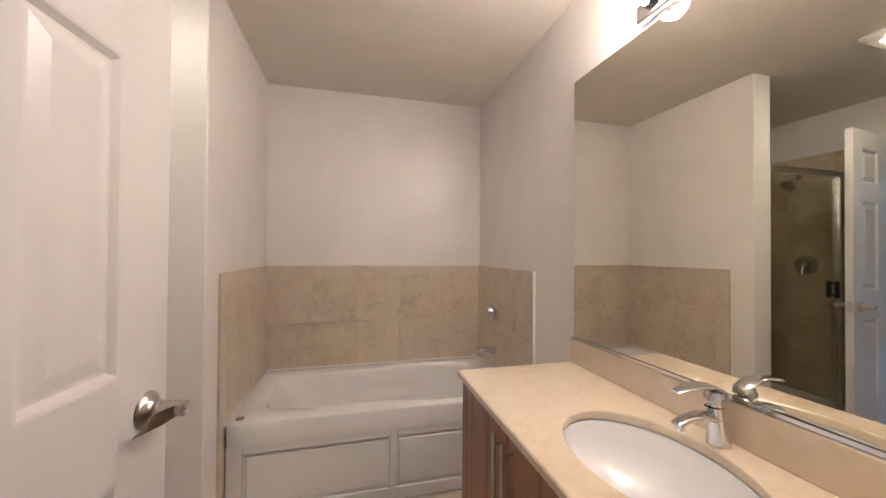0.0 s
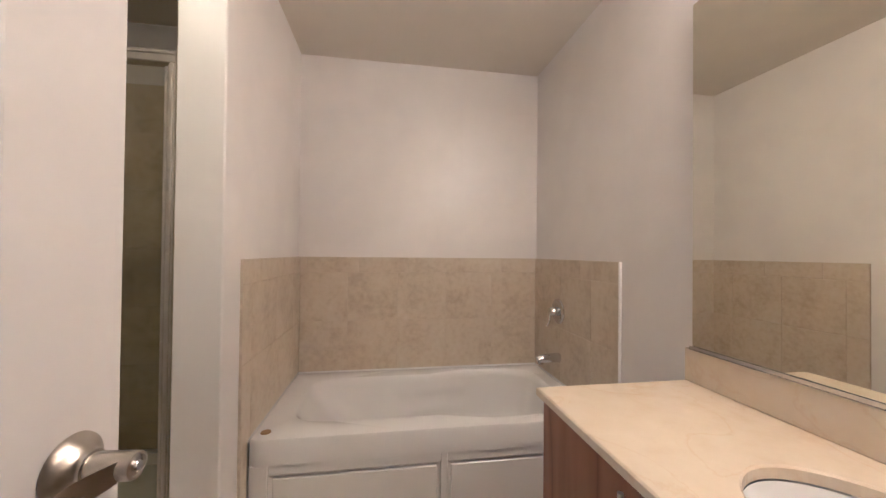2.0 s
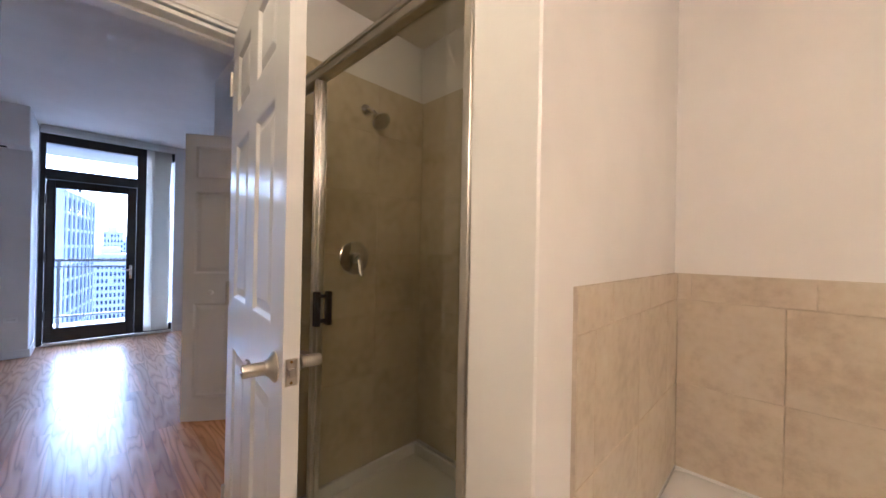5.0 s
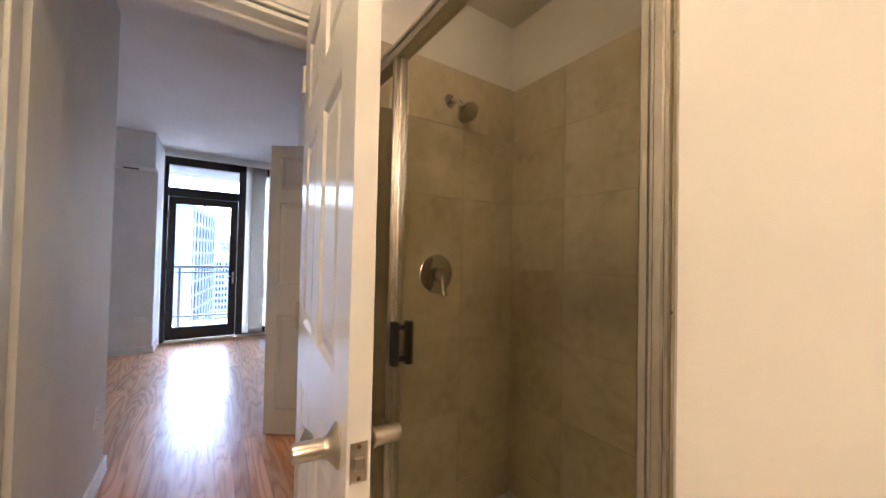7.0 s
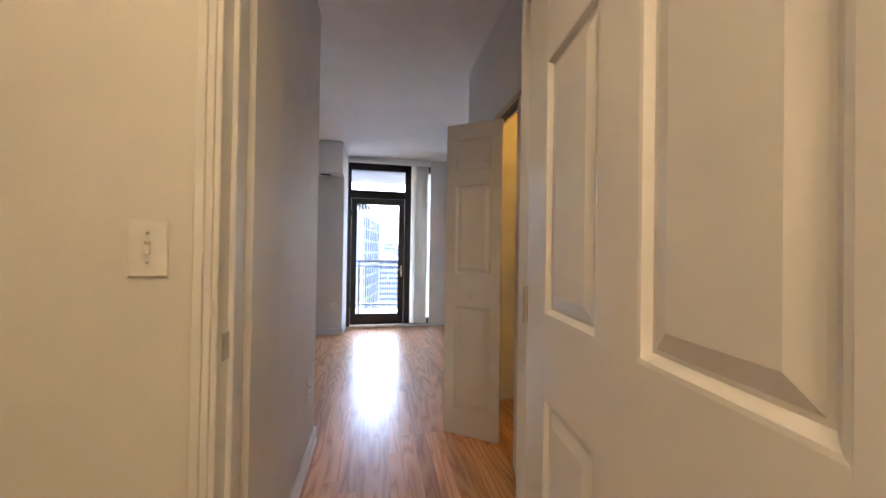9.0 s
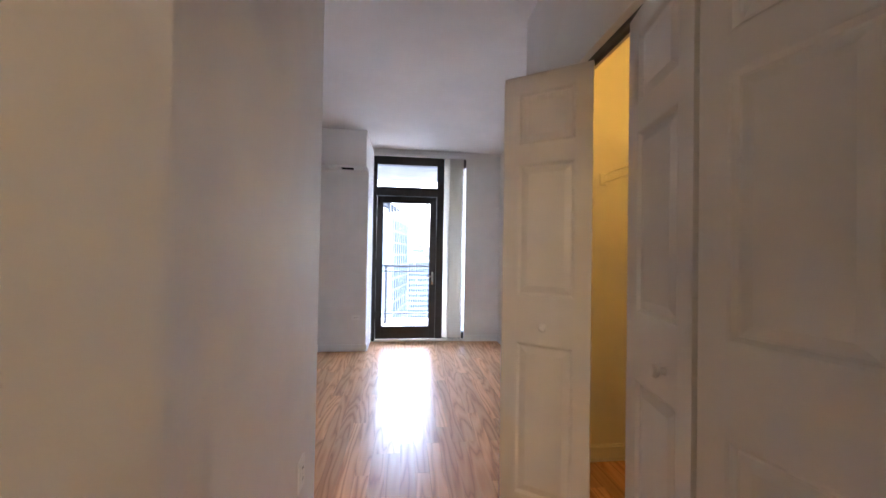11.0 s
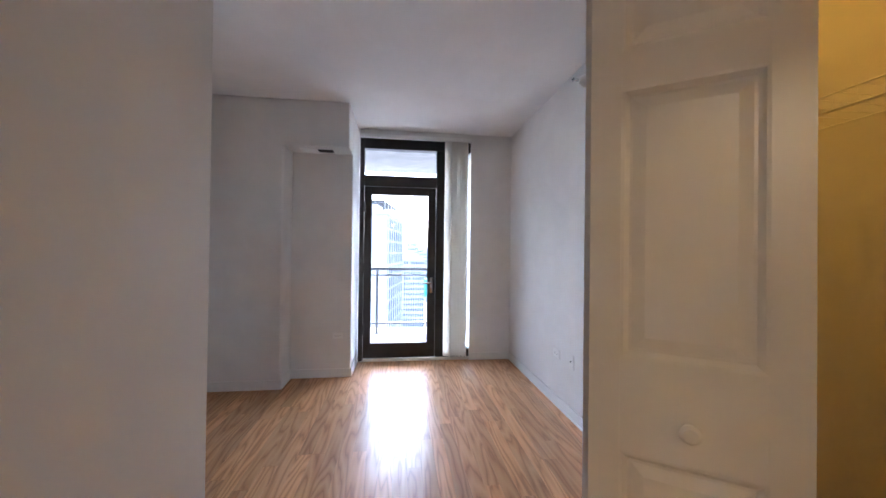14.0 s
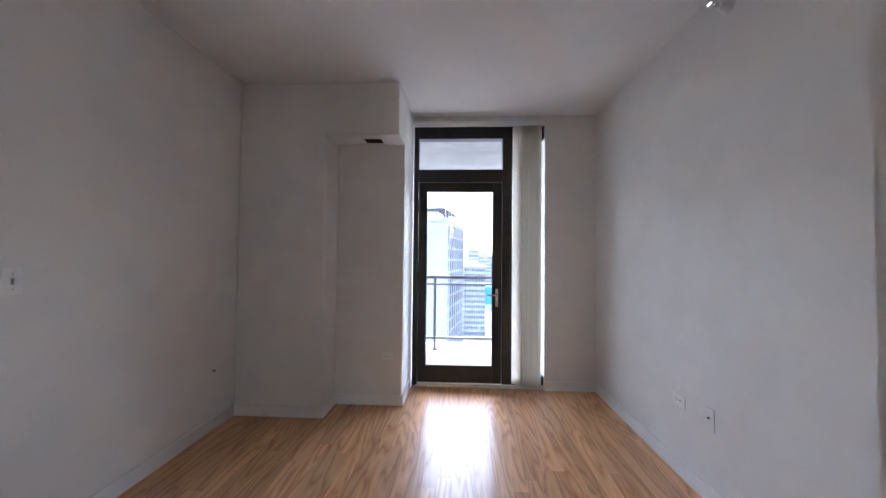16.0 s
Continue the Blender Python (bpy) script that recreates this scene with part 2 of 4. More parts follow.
def structure(name, bm, material, label, category, smooth=False):
    return tagged(link(name, bm, material, smooth), label, category, kind="structure")


def box(lo, hi, bevel=0.0, bm=None, seg=1):
    """An axis-aligned box between two corners, added to bm."""
    own = bmesh.new()
    bmesh.ops.create_cube(own, size=1)
    for v in own.verts:
        v.co = Vector([lo[i] + (v.co[i] + 0.5) * (hi[i] - lo[i]) for i in range(3)])
    if bevel:
        bmesh.ops.bevel(own, geom=own.edges[:], offset=bevel, segments=seg, affect="EDGES", profile=0.5)
    return join(bm, own)


def join(bm, own):
    if bm is None:
        return own
    table = {v: bm.verts.new(v.co) for v in own.verts}
    for f in own.faces:
        bm.faces.new([table[v] for v in f.verts])
    own.free()
    return bm


def boxes(*pairs, bevel=0.0):
    bm = bmesh.new()
    for lo, hi in pairs:
        box(lo, hi, bevel, bm)
    return bm


def lathe(profile, n=24, axis="z", at=(0, 0, 0), bm=None):
    """A turned shape from (radius, height) pairs, closed at its ends."""
    own = bmesh.new()
    rings = []
    for r, h in profile:
        if r < 1e-6:
            rings.append([own.verts.new((0, 0, h))])
        else:
            rings.append([own.verts.new((r * math.cos(2 * math.pi * i / n), r * math.sin(2 * math.pi * i / n), h)) for i in range(n)])
    for a, b in zip(rings, rings[1:]):
        for i in range(n):
            k = (i + 1) % n
            if len(a) == 1 and len(b) > 1:
                own.faces.new((a[0], b[i], b[k]))
            elif len(b) == 1 and len(a) > 1:
                own.faces.new((a[i], a[k], b[0]))
            elif len(a) > 1:
                own.faces.new((a[i], a[k], b[k], b[i]))
    for ring, cap in ((rings[0], True), (rings[-1], True)):
        if len(ring) > 1:
            own.faces.new(ring)
    turn = {"z": Matrix(), "x": Matrix.Rotation(radians(90), 4, "Y"), "-x": Matrix.Rotation(radians(-90), 4, "Y"),
            "y": Matrix.Rotation(radians(-90), 4, "X"), "-y": Matrix.Rotation(radians(90), 4, "X"), "-z": Matrix.Rotation(radians(180), 4, "X")}[axis]
    bmesh.ops.transform(own, matrix=Matrix.Translation(at) @ turn, verts=own.verts[:])
    return join(bm, own)


def sweep(points, radii, n=12, flat=1.0, up=(0, 0, 1), bm=None):
    """A tube through points with a radius at each; flat squeezes it along up."""
    own = bmesh.new()
    pts = [Vector(p) for p in points]
    rings = []
    for i, p in enumerate(pts):
        d = (pts[min(i + 1, len(pts) - 1)] - pts[max(i - 1, 0)]).normalized()
        side = d.cross(Vector(up))
        side = side.normalized() if side.length > 1e-4 else d.orthogonal().normalized()
        top = side.cross(d).normalized()
        r = radii[i] if isinstance(radii, (list, tuple)) else radii
        rings.append([own.verts.new(p + side * r * math.cos(2 * math.pi * k / n) + top * r * flat * math.sin(2 * math.pi * k / n)) for k in range(n)])
    for a, b in zip(rings, rings[1:]):
        for k in range(n):
            own.faces.new((a[k], a[(k + 1) % n], b[(k + 1) % n], b[k]))
    own.faces.new(rings[0])
    own.faces.new(rings[-1])
    return join(bm, own)


# ---- the plan, in metres ----
BATH_N, BATH_E, BATH_S, DOOR_WALL = 3.1, 1.185, 0.66, -1.575
ALCOVE_W, PIER_W, PIER_S = -0.337, -0.486, 2.112
BATH_TOP, TOP = 2.40, 2.632
HALL_S, HALL_N, HALL_END_S, HALL_END_N = 1.25, 2.33, -3.05, -3.51
ROOM_S, ROOM_N, ROOM_W = -0.12, 2.948, -6.315
CLOSET_W, CLOSET_E, CLOSET_N = -3.461, -1.80, 3.098
OPEN_W, OPEN_E, OPEN_TOP = -3.24, -1.835, 2.03
NOOK, COLUMN, NOOK_Y, COLUMN_Y, SOFFIT = -5.61, -5.88, 0.587, 1.168, 2.212

# walls
structure("wall_bath_north", boxes(((ALCOVE_W, BATH_N, 0), (1.4, 3.3, 2.7)), ((-1.8, 2.945, 0), (PIER_W, 3.3, 2.7))), BATHPAINT, "off-white painted drywall behind the tub and shower", "wall")
structure("wall_bath_east", boxes(((BATH_E, -1.2, 0), (1.4, BATH_N, 2.7))), BATHPAINT, "off-white painted wall behind vanity and mirror", "wall")
structure("wall_pier", box((PIER_W, PIER_S, 0), (ALCOVE_W, 3.3, 2.7), 0.004), BATHPAINT, "off-white painted pier between shower and tub", "wall")
structure("wall_bath_south", boxes(((-1.575, 0.54, 0), (-0.24, BATH_S, 2.7)), ((0.63, 0.54, 0), (BATH_E, BATH_S, 2.7)), ((-0.24, 0.54, 2.06), (0.63, BATH_S, 2.7))), BATHPAINT, "off-white painted wall with the second doorway", "wall")
# unseen walls, added only to close the space south of the second doorway
structure("wall_entry_unseen", boxes(((-0.6, -1.2, 0), (-0.48, 0.54, 2.7)), ((-0.6, -1.32, 0), (1.4, -1.2, 2.7))), PAINT, "plain off-white wall, unseen, added to close off the entry", "wall")
structure("wall_bath_west", boxes(((-1.72, 0.54, 0), (DOOR_WALL, 1.265, 2.7)), ((-1.72, 2.03, 0), (DOOR_WALL, 2.945, 2.7)), ((-1.72, 1.265, 2.065), (DOOR_WALL, 2.03, 2.7)),
          ((-1.98, 1.0, 0), (-1.72, 1.3, 2.7))), PAINT, "off-white painted wall with the bathroom doorway", "wall")
structure("wall_hall_south", boxes(((HALL_END_S, -0.25, 0), (-1.98, HALL_S, 2.7)), bevel=0.006), PAINT, "off-white painted hall wall with rounded corner bead", "wall")
structure("wall_hall_north_end", box((HALL_END_N, HALL_N, 0), (OPEN_W, HALL_N + 0.1, 2.7)), PAINT, "off-white painted hall wall beside the closet", "wall")
structure("wall_hall_north_near", box((OPEN_E, HALL_N, 0), (-1.72, HALL_N + 0.1, 2.7)), PAINT, "off-white painted hall wall beside the closet", "wall")
structure("wall_closet_header", box((OPEN_W, HALL_N, OPEN_TOP), (OPEN_E, HALL_N + 0.1, 2.7)), PAINT, "off-white painted header over the closet doors", "wall")
structure("wall_closet_west", box((HALL_END_N, HALL_N + 0.1, 0), (CLOSET_W, 3.3, 2.7)), PAINT, "painted closet side wall under warm light", "wall")
structure("wall_closet_north", box((CLOSET_W, CLOSET_N, 0), (CLOSET_E, 3.3, 2.7)), PAINT, "painted closet back wall under warm light", "wall")
structure("wall_closet_east", box((CLOSET_E, HALL_N + 0.1, 0), (-1.72, 3.3, 2.7)), PAINT, "painted closet side wall", "wall")
structure("wall_bedroom_north", boxes(((-6.6, ROOM_N, 0), (HALL_END_N, 3.3, 2.7))), PAINT, "off-white painted bedroom side wall", "wall")
structure("wall_bedroom_south", boxes(((-6.6, -0.4, 0), (HALL_END_S, ROOM_S, 2.7))), PAINT, "off-white painted bedroom side wall", "wall")
structure("wall_bedroom_west", boxes(((-6.6, 2.462, 0), (ROOM_W, ROOM_N, 2.7)), ((-6.6, 1.19, 2.572), (ROOM_W, 2.462, 2.7))), PAINT, "off-white painted wall beside the balcony door", "wall")
nook = structure("wall_nook", boxes(((-6.6, ROOM_S, 0), (NOOK, NOOK_Y, TOP)), bevel=0.012), PAINT, "off-white chase wall with rounded corner", "wall")
structure("wall_column", boxes(((-6.6, NOOK_Y, 0), (COLUMN, COLUMN_Y, TOP)), bevel=0.008), PAINT, "off-white painted column beside the balcony door", "wall")
structure("wall_soffit", boxes(((COLUMN + 0.001, NOOK_Y - 0.02, SOFFIT), (NOOK, COLUMN_Y, TOP)), bevel=0.01), PAINT, "boxed off-white soffit over the column", "wall")
structure("ceiling_bath", boxes(((-1.72, -1.3, BATH_TOP), (1.4, 3.3, 2.75))), BATHCEIL, "flat bathroom ceiling, a darker and warmer off-white", "ceiling")
structure("ceiling_bedroom", boxes(((-6.6, -0.4, TOP), (-1.72, 3.3, 2.75))), CEIL, "flat off-white hall and bedroom ceiling", "ceiling")
structure("floor", boxes(((-6.6, -0.4, -0.2), (-1.70, 3.3, -0.012)), ((-1.70, -1.32, -0.2), (1.4, 3.3, -0.004))), GROUT, "subfloor under oak boards and bathroom tile", "floor")


# ---- baseboards and casings ----
def board(name, lo, hi, label="white painted baseboard", cat="baseboard", bevel=0.004):
    """A board with an eased top edge and a thin bead along its foot."""
    ob = structure(name, box(lo, hi, bevel, seg=2), TRIM, label, cat)
    if hi[2] - lo[2] > 0.05:
        k = 0 if hi[0] - lo[0] < hi[1] - lo[1] else 1
        a, b = list(lo), list(hi)
        a[k], b[k], b[2] = lo[k] - 0.006, hi[k] + 0.006, lo[2] + 0.016
        part("shoe_bead", box(a, b, 0.004, seg=2), TRIM, ob)
    return ob


BH = 0.085
board("baseboard_hall", (HALL_END_S, HALL_S, 0), (-1.98, HALL_S + 0.013, BH))
board("baseboard_hall_end", (HALL_END_S - 0.013, ROOM_S, 0), (HALL_END_S, HALL_S + 0.013, BH))
board("baseboard_bedroom_north", (ROOM_W, ROOM_N - 0.013, 0), (HALL_END_N, ROOM_N, BH))
board("baseboard_bedroom_south", (NOOK, ROOM_S, 0), (HALL_END_S, ROOM_S + 0.013, BH))
board("baseboard_bedroom_west", (ROOM_W, 2.462, 0), (ROOM_W + 0.013, ROOM_N - 0.013, BH))
board("baseboard_nook", (NOOK, ROOM_S + 0.013, 0), (NOOK + 0.013, NOOK_Y + 0.013, BH))
board("baseboard_nook_return", (COLUMN, NOOK_Y, 0), (NOOK, NOOK_Y + 0.013, BH))
board("baseboard_column", (COLUMN, NOOK_Y + 0.013, 0), (COLUMN + 0.013, COLUMN_Y + 0.013, BH))
board("baseboard_column_return", (-6.33, COLUMN_Y, 0), (COLUMN, COLUMN_Y + 0.013, BH))
board("baseboard_hall_north", (HALL_END_N, HALL_N - 0.013, 0), (OPEN_W - 0.03, HALL_N, BH))
board("baseboard_hall_closet_side", (OPEN_E + 0.03, HALL_N - 0.013, 0), (-1.74, HALL_N, BH))
board("baseboard_hall_return", (HALL_END_N - 0.013, HALL_N, 0), (HALL_END_N, ROOM_N, BH))
board("baseboard_closet_west", (CLOSET_W, 2.44, 0), (CLOSET_W + 0.013, CLOSET_N, BH))
board("baseboard_closet_north", (CLOSET_W + 0.013, CLOSET_N - 0.013, 0), (CLOSET_E, CLOSET_N, BH))
board("baseboard_closet_cap", (CLOSET_W, 2.44, BH), (CLOSET_W + 0.008, CLOSET_N, BH + 0.012))


def door_frame(name, y0, y1, x0, x1, top, cas):
    """Jambs, head, stops and casings of a doorway through a wall that runs along y."""
    e = thing(name, pose(x0, (y0 + y1) / 2, 0), "white painted door frame with stepped casing", "door frame", kind="structure")
    m = e.matrix_world.inverted()

    def add(n, *pairs):
        bm = boxes(*pairs, bevel=0.002)
        bmesh.ops.transform(bm, matrix=m, verts=bm.verts[:])
        part(n, bm, TRIM, e)
    add("jamb", ((x0 - 0.004, y0 - 0.012, 0), (x1 + 0.004, y0 + 0.004, top)))
    add("jamb", ((x0 - 0.004, y1 - 0.004, 0), (x1 + 0.004, y1 + 0.012, top)))
    add("head_jamb", ((x0 - 0.004, y0 + 0.004, top - 0.016), (x1 + 0.004, y1 - 0.004, top)))
    add("door_stop", ((x0 + 0.03, y0 + 0.004, 0), (x1 - 0.05, y0 + 0.016, top - 0.016)))
    add("door_stop", ((x0 + 0.03, y1 - 0.016, 0), (x1 - 0.05, y1 - 0.004, top - 0.016)))
    add("door_stop", ((x0 + 0.03, y0 + 0.016, top - 0.028), (x1 - 0.05, y1 - 0.016, top - 0.016)))
    for xa, xb, xc in ((x1 + 0.004, x1 + 0.014, x1 + 0.02),) if cas == 1 else ((x0 - 0.004, x0 - 0.014, x0 - 0.02), (x1 + 0.004, x1 + 0.014, x1 + 0.02)):
        a, b, c = min(xa, xb), max(xa, xb), xc
        for w0, w1, far in ((0.006, 0.02, b if xc > x0 else a), (0.02, 0.038, c)):
            lo, hi = min(xa, far), max(xa, far)
            add("casing", ((lo, y0 - w1, 0), (hi, y0 - w0, top + w0)))
            add("casing", ((lo, y1 + w0, 0), (hi, y1 + w1, top + w0)))
            add("casing", ((lo, y0 - w1, top + w0), (hi, y1 + w1, top + w1)))
    return e


frame_1 = door_frame("door_frame_1", 1.277, 2.018, -1.72, DOOR_WALL, 2.05, 1)
strike = part("strike_plate", box((0.095, -0.366, 0.935), (0.125, -0.362, 0.995), 0.001), NICKEL, frame_1, "brushed nickel strike plate")


# ---- doors ----
def panel_mesh(x0, x1, z0, z1, t):
    """A raised panel with sloped moulding, the same on both faces."""
    bm = bmesh.new()
    for s in (1, -1):
        rings = []
        for inset, d in ((0, 0.0), (0.006, 0.001), (0.016, 0.010), (0.022, 0.010), (0.046, 0.003)):
            y = s * (t / 2 - d)
            rings.append([bm.verts.new(p) for p in ((x0 + inset, y, z0 + inset), (x1 - inset, y, z0 + inset), (x1 - inset, y, z1 - inset), (x0 + inset, y, z1 - inset))])
        for a, b in zip(rings, rings[1:]):
            for k in range(4):
                bm.faces.new((a[k], a[(k + 1) % 4], b[(k + 1) % 4], b[k]))
        bm.faces.new(rings[-1])
    return bm


def leaf(name, m, w, h, t, columns, rows, stile, mid, label, category, group=""):
    """A moulded panel door: x along its width from the hinge, y through it."""
    e = thing(name, m, label, category, group)
    cols = []
    pw = (w - 2 * stile - (columns - 1) * mid) / columns
    for c in range(columns):
        cols.append((stile + c * (pw + mid), stile + c * (pw + mid) + pw))
    y = t / 2
    for a, b in [(0, stile), (w - stile, w)]:
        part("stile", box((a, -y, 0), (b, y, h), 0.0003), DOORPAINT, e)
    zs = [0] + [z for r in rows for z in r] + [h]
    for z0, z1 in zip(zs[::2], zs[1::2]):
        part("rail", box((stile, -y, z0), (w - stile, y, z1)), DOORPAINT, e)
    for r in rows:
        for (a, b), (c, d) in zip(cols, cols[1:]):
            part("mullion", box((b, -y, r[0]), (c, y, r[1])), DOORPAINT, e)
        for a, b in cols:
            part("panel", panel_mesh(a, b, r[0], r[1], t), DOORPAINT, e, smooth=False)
    return e


def ribbon(points, thick):
    """A flat blade: (centre, half-height vector) pairs along its length, given a thickness."""
    own = bmesh.new()
    rows = []
    for c, h in points:
        c, h = Vector(c), Vector(h)
        rows.append([own.verts.new(c + h * k) for k in (-1.0, -0.5, 0.0, 0.5, 1.0)])
    for a, b in zip(rows, rows[1:]):
        for k in range(4):
            own.faces.new((a[k], a[k + 1], b[k + 1], b[k]))
    bmesh.ops.solidify(own, geom=own.faces[:], thickness=thick)
    return own


def lever(e, x, z, t, side, toward):
    """A twisted blade lever on a flared rose; side: +1 or -1 face, toward: the way it points along x."""
    y = side * t / 2
    ax = "y" if side > 0 else "-y"
    h = part("lever_handle", lathe([(0.0, 0), (0.034, 0), (0.0355, 0.002), (0.0345, 0.005), (0.026, 0.011), (0.02, 0.016), (0.0175, 0.02), (0.0175, 0.023), (0.0, 0.023)], 32, ax, (x, y, z)), NICKEL, e, "brushed nickel lever handle on a flared rose", True)
    part("neck", lathe([(0.0, 0.023), (0.0145, 0.023), (0.015, 0.026), (0.015, 0.064), (0.0142, 0.068), (0.0115, 0.0685), (0.0105, 0.066), (0.0, 0.066)], 28, ax, (x, y, z)), NICKEL, h, smooth=True)
    part("lock_button", lathe([(0.0, 0.064), (0.006, 0.064), (0.006, 0.069), (0.0045, 0.0705), (0.0, 0.0705)], 18, ax, (x, y, z)), CHROME, h, smooth=True)
    q = []
    for i in range(13):
        u = i / 12
        lean = 0.95 * u * u
        out = 0.058 - 0.012 * u - 0.02 * math.sin(math.pi * u * 0.9) * u
        half = 0.0095 + 0.006 * math.sin(math.pi * min(1.0, u * 0.62 + 0.05)) - 0.008 * max(0.0, u - 0.86) / 0.14
        q.append(((x + toward * (0.004 + 0.086 * u), y + side * out, z - 0.006 * u), (0, side * half * math.sin(lean), half * math.cos(lean))))
    part("lever_arm", ribbon(q, 0.0035), NICKEL, h, smooth=True)
    return h


ROWS6 = [(0.2, 0.865), (1.037, 1.59), (1.7, 1.915)]
DOOR_T = 0.036
hinge_turn = math.degrees(math.atan2(1.9075 - 1.992, -0.817 + 1.572))
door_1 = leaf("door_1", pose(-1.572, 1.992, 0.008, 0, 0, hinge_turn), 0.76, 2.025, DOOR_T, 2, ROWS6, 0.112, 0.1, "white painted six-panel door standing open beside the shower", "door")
lever(door_1, 0.698, 0.949, DOOR_T, -1, -1)
lever(door_1, 0.698, 0.949, DOOR_T, 1, -1)
part("latch_plate", boxes(((0.759, -0.013, 0.919), (0.7615, 0.013, 0.979)), ((0.7615, -0.007, 0.94), (0.769, 0.007, 0.958)), bevel=0.0008), NICKEL, door_1, "brushed nickel latch plate with bolt")
for z in (0.926, 0.972):
    part("screw", lathe([(0, 0), (0.0035, 0), (0.003, 0.0012), (0, 0.0014)], 12, "x", (0.7615, 0, z)), BRASS, door_1)
for z in (0.22, 1.0, 1.8):
    part("hinge", lathe([(0.007, 0), (0.007, 0.09)], 10, "z", (0.0, -0.022, z)), NICKEL, door_1)
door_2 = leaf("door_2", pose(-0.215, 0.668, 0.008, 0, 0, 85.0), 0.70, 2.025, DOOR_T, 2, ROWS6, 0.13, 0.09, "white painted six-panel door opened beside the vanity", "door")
lever(door_2, 0.639, 0.954, DOOR_T, -1, -1)
lever(door_2, 0.639, 0.954, DOOR_T, 1, -1)
part("latch_plate", box((0.699, -0.013, 0.924), (0.7015, 0.013, 0.984), 0.0008), NICKEL, door_2)

ROWS3 = [(0.16, 0.82), (1.02, 1.60), (1.68, 1.915)]
BT = 0.03


def bifold(a, b, knob, label):
    """One leaf of the closet door between two plan points."""
    d = Vector((b[0] - a[0], b[1] - a[1], 0))
    ang = math.degrees(math.atan2(d.y, d.x))
    e = leaf("bifold_door", pose(a[0], a[1], 0.015, 0, 0, ang), d.length, 1.99, BT, 1, ROWS3, 0.062, 0.05, label, "closet door", "closet bifold leaves")
    if knob:
        part("knob", lathe([(0, 0), (0.011, 0), (0.009, 0.008), (0.008, 0.013), (0.017, 0.02), (0.019, 0.027), (0.013, 0.033), (0, 0.034)], 20, "-y", (knob, -BT / 2, 0.895)), DOORPAINT, e, "white round knob", True)
    return e


bifold((-3.215, 2.385), (-3.04, 2.073), 0, "white three-panel bifold leaf folded against the closet jamb")
bifold((-3.028, 2.067), (-2.815, 2.369), 0.185, "white three-panel bifold leaf with knob, folded open")
bifold((-2.575, 2.376), (-2.222, 2.3), 0.24, "white three-panel bifold leaf with knob, nearly closed")
bifold((-2.212, 2.3), (-1.857, 2.37), 0, "white three-panel bifold leaf by the closet jamb, nearly closed")

for hx0, hy0 in ((-3.034, 2.088), (-2.217, 2.317)):
    for hz in (0.35, 1.0, 1.7):
        hg = thing("leaf_hinge", pose(hx0, hy0, hz), "small metal hinge joining two closet leaves", "hinge", "closet leaf hinges")
        part("knuckle", lathe([(0.005, 0), (0.005, 0.06), (0, 0.06)], 10), NICKEL, hg)
        part("plate", box((-0.012, 0.003, 0.0), (0.012, 0.006, 0.06), 0.0008), NICKEL, hg)

# ---- closet ----
track = thing("closet_track", pose(OPEN_W, HALL_N + 0.05, OPEN_TOP), "metal bifold track under the closet header", "track")
part("channel", boxes(((0, -0.016, -0.02), (OPEN_E - OPEN_W, -0.012, 0)), ((0, 0.012, -0.02), (OPEN_E - OPEN_W, 0.016, 0)), ((0, -0.016, -0.004), (OPEN_E - OPEN_W, 0.016, 0))), STEELGREY, track)
shelf = thing("wire_shelf", pose(CLOSET_W, CLOSET_N, 1.70), "white wire closet shelf on wall brackets", "shelf")
sl = CLOSET_E - CLOSET_W
for y in (-0.01, -0.16, -0.3):
    part("long_wire", sweep([(0.005, y, 0), (sl - 0.005, y, 0)], 0.003, 6), PLASTIC, shelf)
part("front_lip", sweep([(0.005, -0.302, -0.045), (sl - 0.005, -0.302, -0.045)], 0.0035, 6), PLASTIC, shelf)
cross = bmesh.new()
for i in range(32):
    sweep([(0.02 + i * 0.051, -0.005, 0.004), (0.02 + i * 0.051, -0.302, 0.004), (0.02 + i * 0.051, -0.303, -0.045)], 0.0011, 4, bm=cross)
tagged(part("cross_wires", cross, PLASTIC, shelf), kind="stuff")
part("end_bracket", boxes(((0, -0.325, -0.06), (0.012, -0.28, 0.012)), bevel=0.002), PLASTIC, shelf)
for x in (0.5, 1.1):
    part("brace", sweep([(x, -0.29, -0.03), (x, -0.004, -0.3)], 0.004, 6), PLASTIC, shelf)
lampc = thing("closet_lamp", pose(-2.45, 2.78, TOP), "warm bare globe lamp on the closet ceiling", "ceiling lamp")
part("base", lathe([(0.07, 0), (0.07, 0.015), (0.03, 0.03), (0.0, 0.03)], 20, "-z"), PLASTIC, lampc)
part("globe", lathe([(0.0, 0.03), (0.03, 0.033), (0.055, 0.065), (0.06, 0.09), (0.05, 0.12), (0.0, 0.145)], 20, "-z"), CLOSETBULB, lampc, "glowing warm globe", True)

# ---- tub ----
TX0, TX1, TY0, TY1, TZ = ALCOVE_W + 0.0112, BATH_E - 0.0112, 2.318, BATH_N - 0.012, 0.468
tub = thing("bathtub", pose((TX0 + TX1) / 2, (TY0 + TY1) / 2, 0), "white acrylic alcove bathtub with panelled apron", "bathtub")
hx, hy = (TX1 - TX0) / 2, (TY1 - TY0) / 2
bm = bmesh.new()
N = 192


